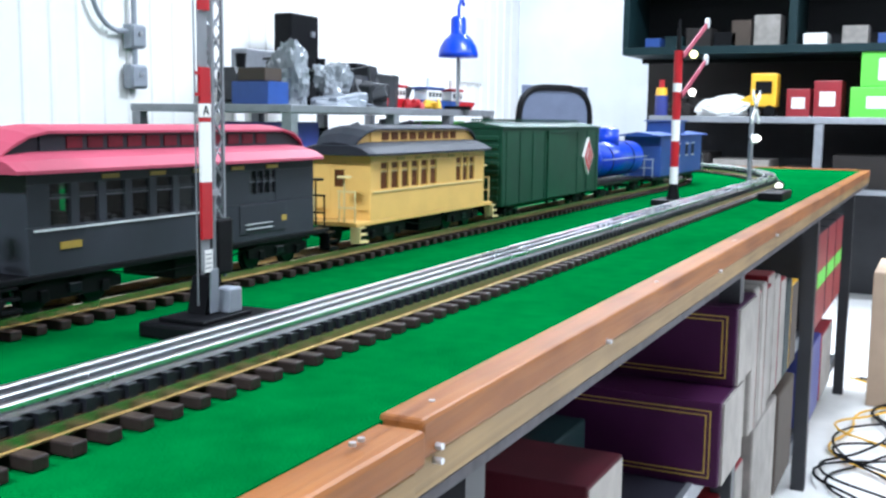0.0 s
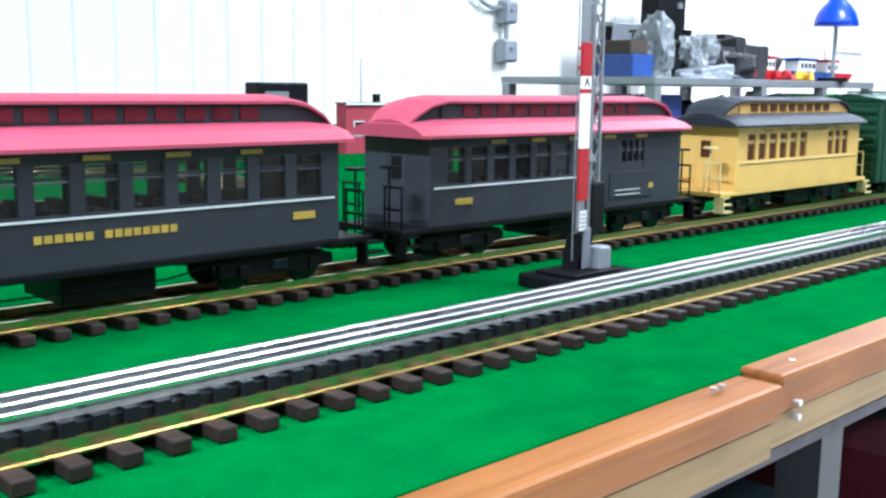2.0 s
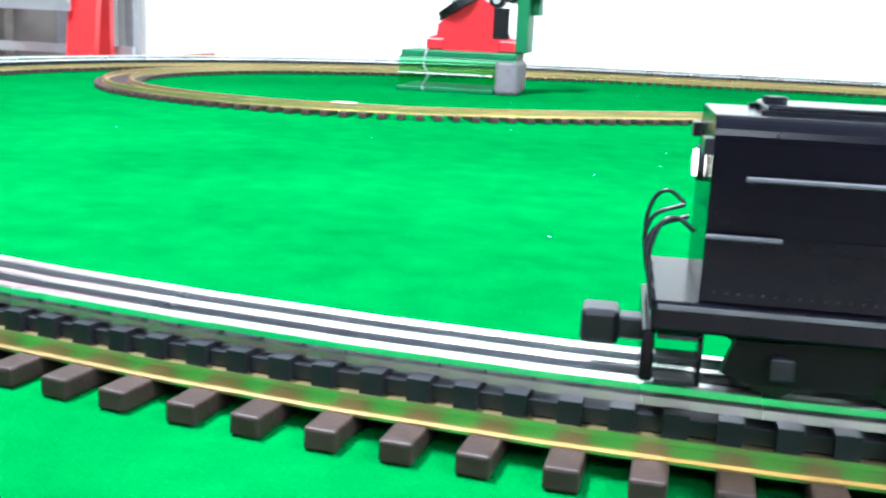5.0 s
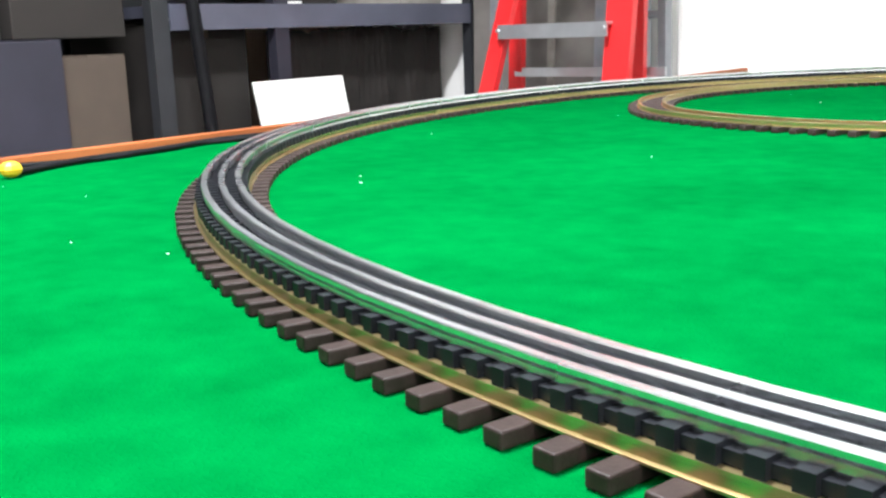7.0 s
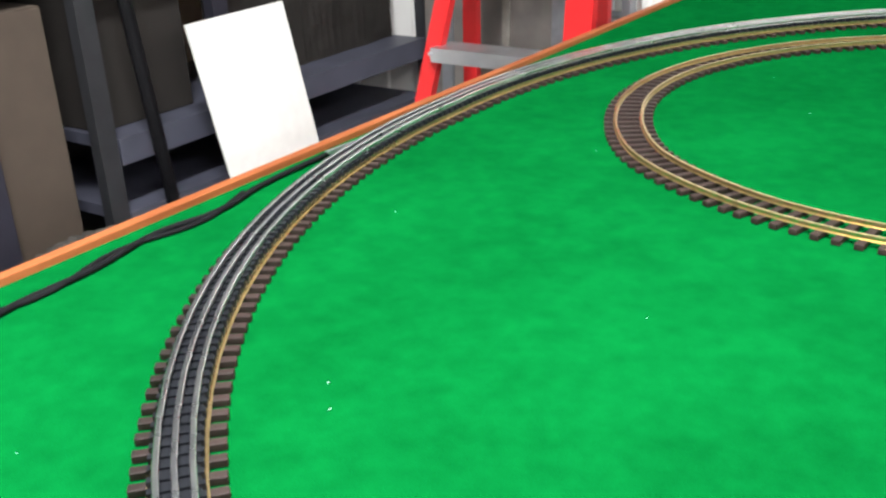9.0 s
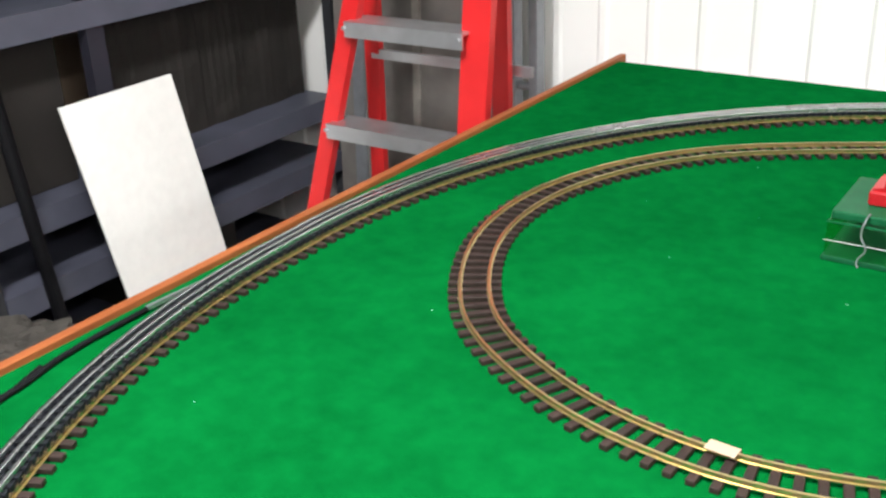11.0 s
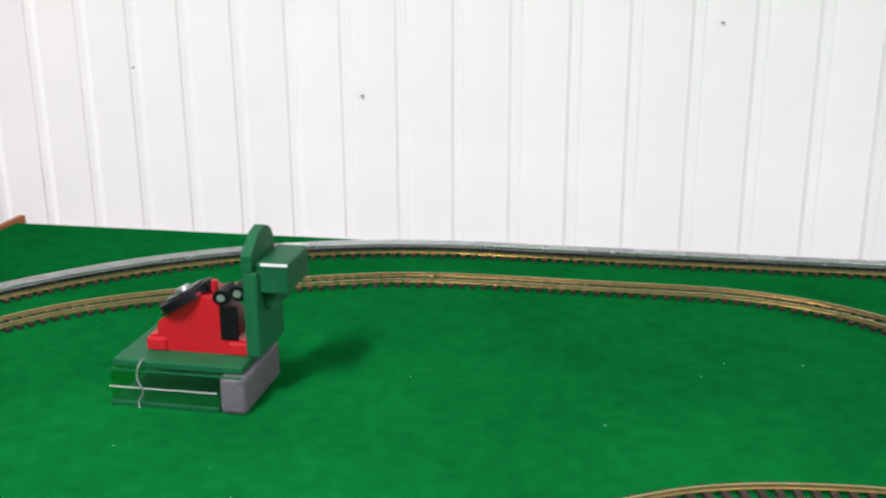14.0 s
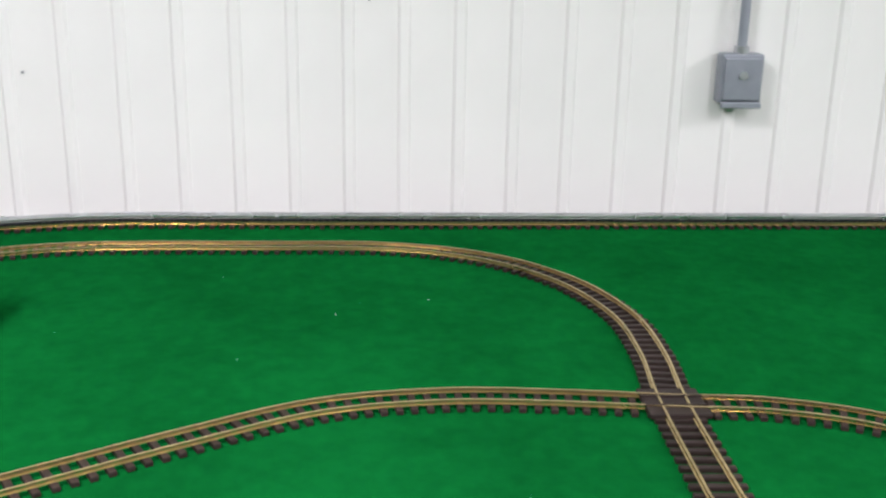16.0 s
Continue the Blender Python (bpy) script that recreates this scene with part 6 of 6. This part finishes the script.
clutter("dark_model_parts", 5.6, 2.6, 0.985, 0.8, 0.35, 0.15, BLACK, "dark model parts on the bench's lower shelf", "model parts", 31, 24)
clutter("mixed_parts", 6.4, 2.6, 0.985, 0.7, 0.35, 0.16, BOXGREY, "grey model parts on the bench's lower shelf", "model parts", 33, 24)
carton(6.75, 7.0, 2.38, 2.6, 0.9855, 1.13, GREENCARD, "green carton on the bench's lower shelf", False)
panel = thing("black_case", (6.22, 3.08, BZ), "tall black case standing on the work bench by the wall", "case")
part("case", B((-0.14, 0.14, -0.06, 0.06, 0, 0.52), bevel=0.012), BLACK, panel)
part("catch", B((0.05, 0.09, -0.068, -0.0605, 0.40, 0.43)), ALU, panel)
panel = thing("grey_case", (5.84, 3.08, BZ), "low grey case standing by the black one", "case")
part("case", B((-0.16, 0.16, -0.05, 0.05, 0, 0.30), bevel=0.01), GREYMETAL, panel)


def desk_lamp(x, y):
    o = thing("desk_lamp", (x, y, BZ), "bright blue metal desk lamp on a thin arm", "lamp")
    part("base", C((0, 0, 0), (0, 0, 0.02), 0.08, seg=20), BLACK, o)
    part("arm", C((0, 0, 0.02), (0, 0, 0.33), 0.010, seg=10), GREYMETAL, o)
    rings = [[(r * math.cos(k * math.pi / 12), r * math.sin(k * math.pi / 12), z) for k in range(24)] for r, z in ((0.118, 0.30), (0.116, 0.325), (0.104, 0.365), (0.082, 0.40), (0.058, 0.425), (0.046, 0.435), (0.044, 0.52), (0.030, 0.535))]
    part("shade", loft(rings), BLUE, o, "bell-shaped blue shade", smooth=True)
    cable("hook", [(0, 0, 0.52), (0.01, 0, 0.60), (0.05, 0, 0.63), (0.07, 0, 0.60)], 0.010, BLUE, o)


desk_lamp(6.72, 2.3)
notice = thing("wall_notice", (0, 0, 0), "plain white paper sheet fixed to the wall", "paper")
part("paper", B((9.0, 9.45, YW - 0.018, YW - 0.0135, 1.45, 2.0)), WHITE, notice)


def office_chair(x, y):
    o = thing("office_chair", (x, y, 0), "black mesh-backed office chair behind the cars", "chair", rz=-25)
    rim = []
    for k in range(25):
        a = math.radians(k * 15)
        rim.append((0.27 * math.copysign(abs(math.cos(a)) ** 0.5, math.cos(a)), 0.02, 1.08 + 0.24 * math.copysign(abs(math.sin(a)) ** 0.6, math.sin(a))))
    cable("back_frame", rim, 0.018, BLACK, o)
    part("back_mesh", B((-0.25, 0.25, 0.018, 0.022, 0.87, 1.33), bevel=0.002), MESHGREY, o, "grey mesh back")
    part("seat", B((-0.26, 0.26, -0.48, 0.0, 0.46, 0.54), bevel=0.03), BLACK, o)
    part("spine", BAR((0, 0.03, 0.48), (0, 0.05, 0.95), 0.06, 0.03), BLACK, o)
    part("column", C((0, -0.24, 0.08), (0, -0.24, 0.46), 0.03, seg=14), GREYMETAL, o)
    for k in range(5):
        a = math.radians(72 * k)
        part("foot", BAR((0, -0.24, 0.09), (0.28 * math.cos(a), -0.24 + 0.28 * math.sin(a), 0.05), 0.04, 0.03, side=(0, 0, 1)), BLACK, o)
        part("castor", S((0.28 * math.cos(a), -0.24 + 0.28 * math.sin(a), 0.03), 0.03, seg=10), BLACK, o)


office_chair(6.55, 1.62)

# shelves and counter across the end of the room
XS = 8.0
sh = thing("wall_cabinet", (0, 0, 0), "dark teal open wall shelf filled with small parts", "shelf")
part("shelf_board", B((XS, XS + 0.5, -1.2, 1.70, 1.58, 1.63), bevel=0.003), TEAL, sh)
part("side_board", B((XS, XS + 0.5, 1.66, 1.70, 1.631, 2.6)), TEAL, sh)
part("divider", B((XS, XS + 0.5, 0.60, 0.65, 1.631, 2.6)), TEAL, sh)
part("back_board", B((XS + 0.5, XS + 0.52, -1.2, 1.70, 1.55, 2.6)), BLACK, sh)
part("shelf_board", B((XS, XS + 0.5, -1.2, 1.66, 2.05, 2.08)), TEAL, sh)
ct = thing("counter", (0, 0, 0), "long grey counter crowded with toys and boxes", "counter")
part("counter_top", B((XS - 0.1, XS + 0.7, -1.4, 1.48, 1.145, 1.185), bevel=0.004), GREYMETAL, ct)
for y in (-1.3, 0.43, 1.44):
    part("post", B((XS - 0.09, XS - 0.04, y - 0.025, y + 0.025, 0, 1.144)), GREYMETAL, ct)
part("lower_shelf", B((XS - 0.08, XS + 0.7, -1.4, 1.46, 0.72, 0.75)), GREYMETAL, ct)
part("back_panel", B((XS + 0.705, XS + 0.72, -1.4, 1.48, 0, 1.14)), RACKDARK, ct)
rnd = random.Random(4)
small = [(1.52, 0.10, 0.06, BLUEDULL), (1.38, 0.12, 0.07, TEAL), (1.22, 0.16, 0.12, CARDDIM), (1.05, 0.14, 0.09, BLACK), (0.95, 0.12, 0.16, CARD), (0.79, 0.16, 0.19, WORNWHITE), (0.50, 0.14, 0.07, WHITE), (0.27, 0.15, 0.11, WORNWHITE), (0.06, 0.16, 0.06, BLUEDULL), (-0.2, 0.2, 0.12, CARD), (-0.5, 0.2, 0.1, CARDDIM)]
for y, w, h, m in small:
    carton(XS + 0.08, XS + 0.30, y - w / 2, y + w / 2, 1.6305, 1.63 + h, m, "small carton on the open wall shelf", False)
for y, w, h, m, lab in ((0.57, 0.14, 0.17, REDCARD, "red carton on the counter"), (0.40, 0.16, 0.22, REDCARD, "red and white carton on the counter"), (0.06, 0.42, 0.18, GREENCARD, "leaf green carton on the counter"), (-0.5, 0.5, 0.22, CARD, "brown carton on the counter")):
    c = carton(XS, XS + 0.28, y - w / 2, y + w / 2, 1.1855, 1.185 + h, m, lab, False)
    part("printed_label", B((-0.1412, -0.1402, -w * 0.28, w * 0.28, h * 0.3, h * 0.7)), WHITE, c)
c = carton(XS + 0.02, XS + 0.28, -0.10, 0.22, 1.3690, 1.60 - 0.02, GREENCARD, "leaf green carton stacked on another", False)
part("printed_label", B((-0.1312, -0.1302, -0.12, 0.06, 0.04, 0.17)), WHITE, c)
loader = thing("toy_loader", (XS, 0.80, 1.1855), "yellow toy loader on the counter", "toy")
part("cab", B((0.0, 0.14, -0.10, 0.06, 0.06, 0.27), bevel=0.01), YELLOWPL, loader)
part("window", B((-0.003, -0.0002, -0.07, 0.03, 0.14, 0.22)), BLACK, loader)
part("boom", BAR((0.05, 0.05, 0.12), (0.05, 0.20, 0.05), 0.04, 0.05, side=(1, 0, 0)), YELLOWPL, loader)
for y in (-0.06, 0.04):
    part("wheel", C((-0.01, y, 0.035), (0.15, y, 0.035), 0.035, seg=16), BLACK, loader)
crumpled_bag(XS + 0.05, 1.02, 1.1855, 0.10, 0.32, 0.13, "crumpled white plastic bag on the counter", 41, WHITE)
clutter("toy_parts", XS + 0.15, 1.30, 1.1855, 0.25, 0.3, 0.16, CARDDIM, "brown toy parts on the counter", "model parts", 43, 14)
bottle = thing("spray_bottle", (XS - 0.02, 1.42, 1.1855), "blue bottle with red and yellow cap on the counter", "bottle")
part("body", C((0, 0, 0), (0, 0, 0.13), 0.04, seg=16), BLUECARD, bottle)
part("label_band", C((0, 0, 0.13), (0, 0, 0.18), 0.04, 0.034, 16), YELLOWPL, bottle)
part("cap", C((0, 0, 0.18), (0, 0, 0.23), 0.018, seg=12), RED, bottle)
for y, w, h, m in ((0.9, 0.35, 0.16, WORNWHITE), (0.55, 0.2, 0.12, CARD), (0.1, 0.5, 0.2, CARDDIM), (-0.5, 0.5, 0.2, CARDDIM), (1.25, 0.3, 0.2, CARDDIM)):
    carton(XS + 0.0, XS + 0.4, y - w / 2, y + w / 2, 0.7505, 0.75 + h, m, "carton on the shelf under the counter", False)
solo("end_partition", B((8.75, 8.80, -2.5, 1.72, 0, CEIL)), CARDDIM, "dark partition behind the counter", "wall", kind="structure")
dvr = thing("black_radio", (3.60, 3.12, H), "small black radio standing at the back of the table", "radio")
part("case", B((-0.12, 0.12, -0.05, 0.05, 0.0, 0.205), bevel=0.008), BLACK, dvr)
part("dial", B((-0.09, 0.02, -0.053, -0.0505, 0.10, 0.17)), GREYMETAL, dvr)
part("yellow_tag", B((-0.03, 0.06, -0.056, -0.0535, 0.02, 0.06)), YELLOWPL, dvr)
# loose things on the floor past the table
carton(5.7, 6.2, -0.42, -0.05, 0.0, 0.55, TANCARD, "brown carton standing on the floor")
tangle = thing("extension_leads", (0, 0, 0), "tangle of black and yellow leads on the floor", "cable")
rnd = random.Random(9)
for k in range(7):
    pts = [(4.4 + 0.28 * i + rnd.uniform(-0.06, 0.06), -0.10 + rnd.uniform(-0.18, 0.14), 0.012 + 0.004 * k) for i in range(7)]
    cable("lead", pts, 0.0045, YELLOWPL if k % 3 == 1 else RUBBER, tangle)

# lint caught in the felt
rnd = random.Random(21)
bm = bmesh.new()
for k in range(45):
    x, y, a, l = rnd.uniform(-0.8, 1.7), rnd.uniform(0.25, 3.1), rnd.uniform(0, 3.14), rnd.uniform(0.0012, 0.0035)
    BAR((x, y, H + 0.0006), (x + l * math.cos(a), y + l * math.sin(a), H + 0.0010), 0.0005, 0.0005, bm=bm, side=(0, 0, 1))
solo("lint", bm, WHITE, "white specks of lint scattered on the green felt", "lint", kind="stuff")
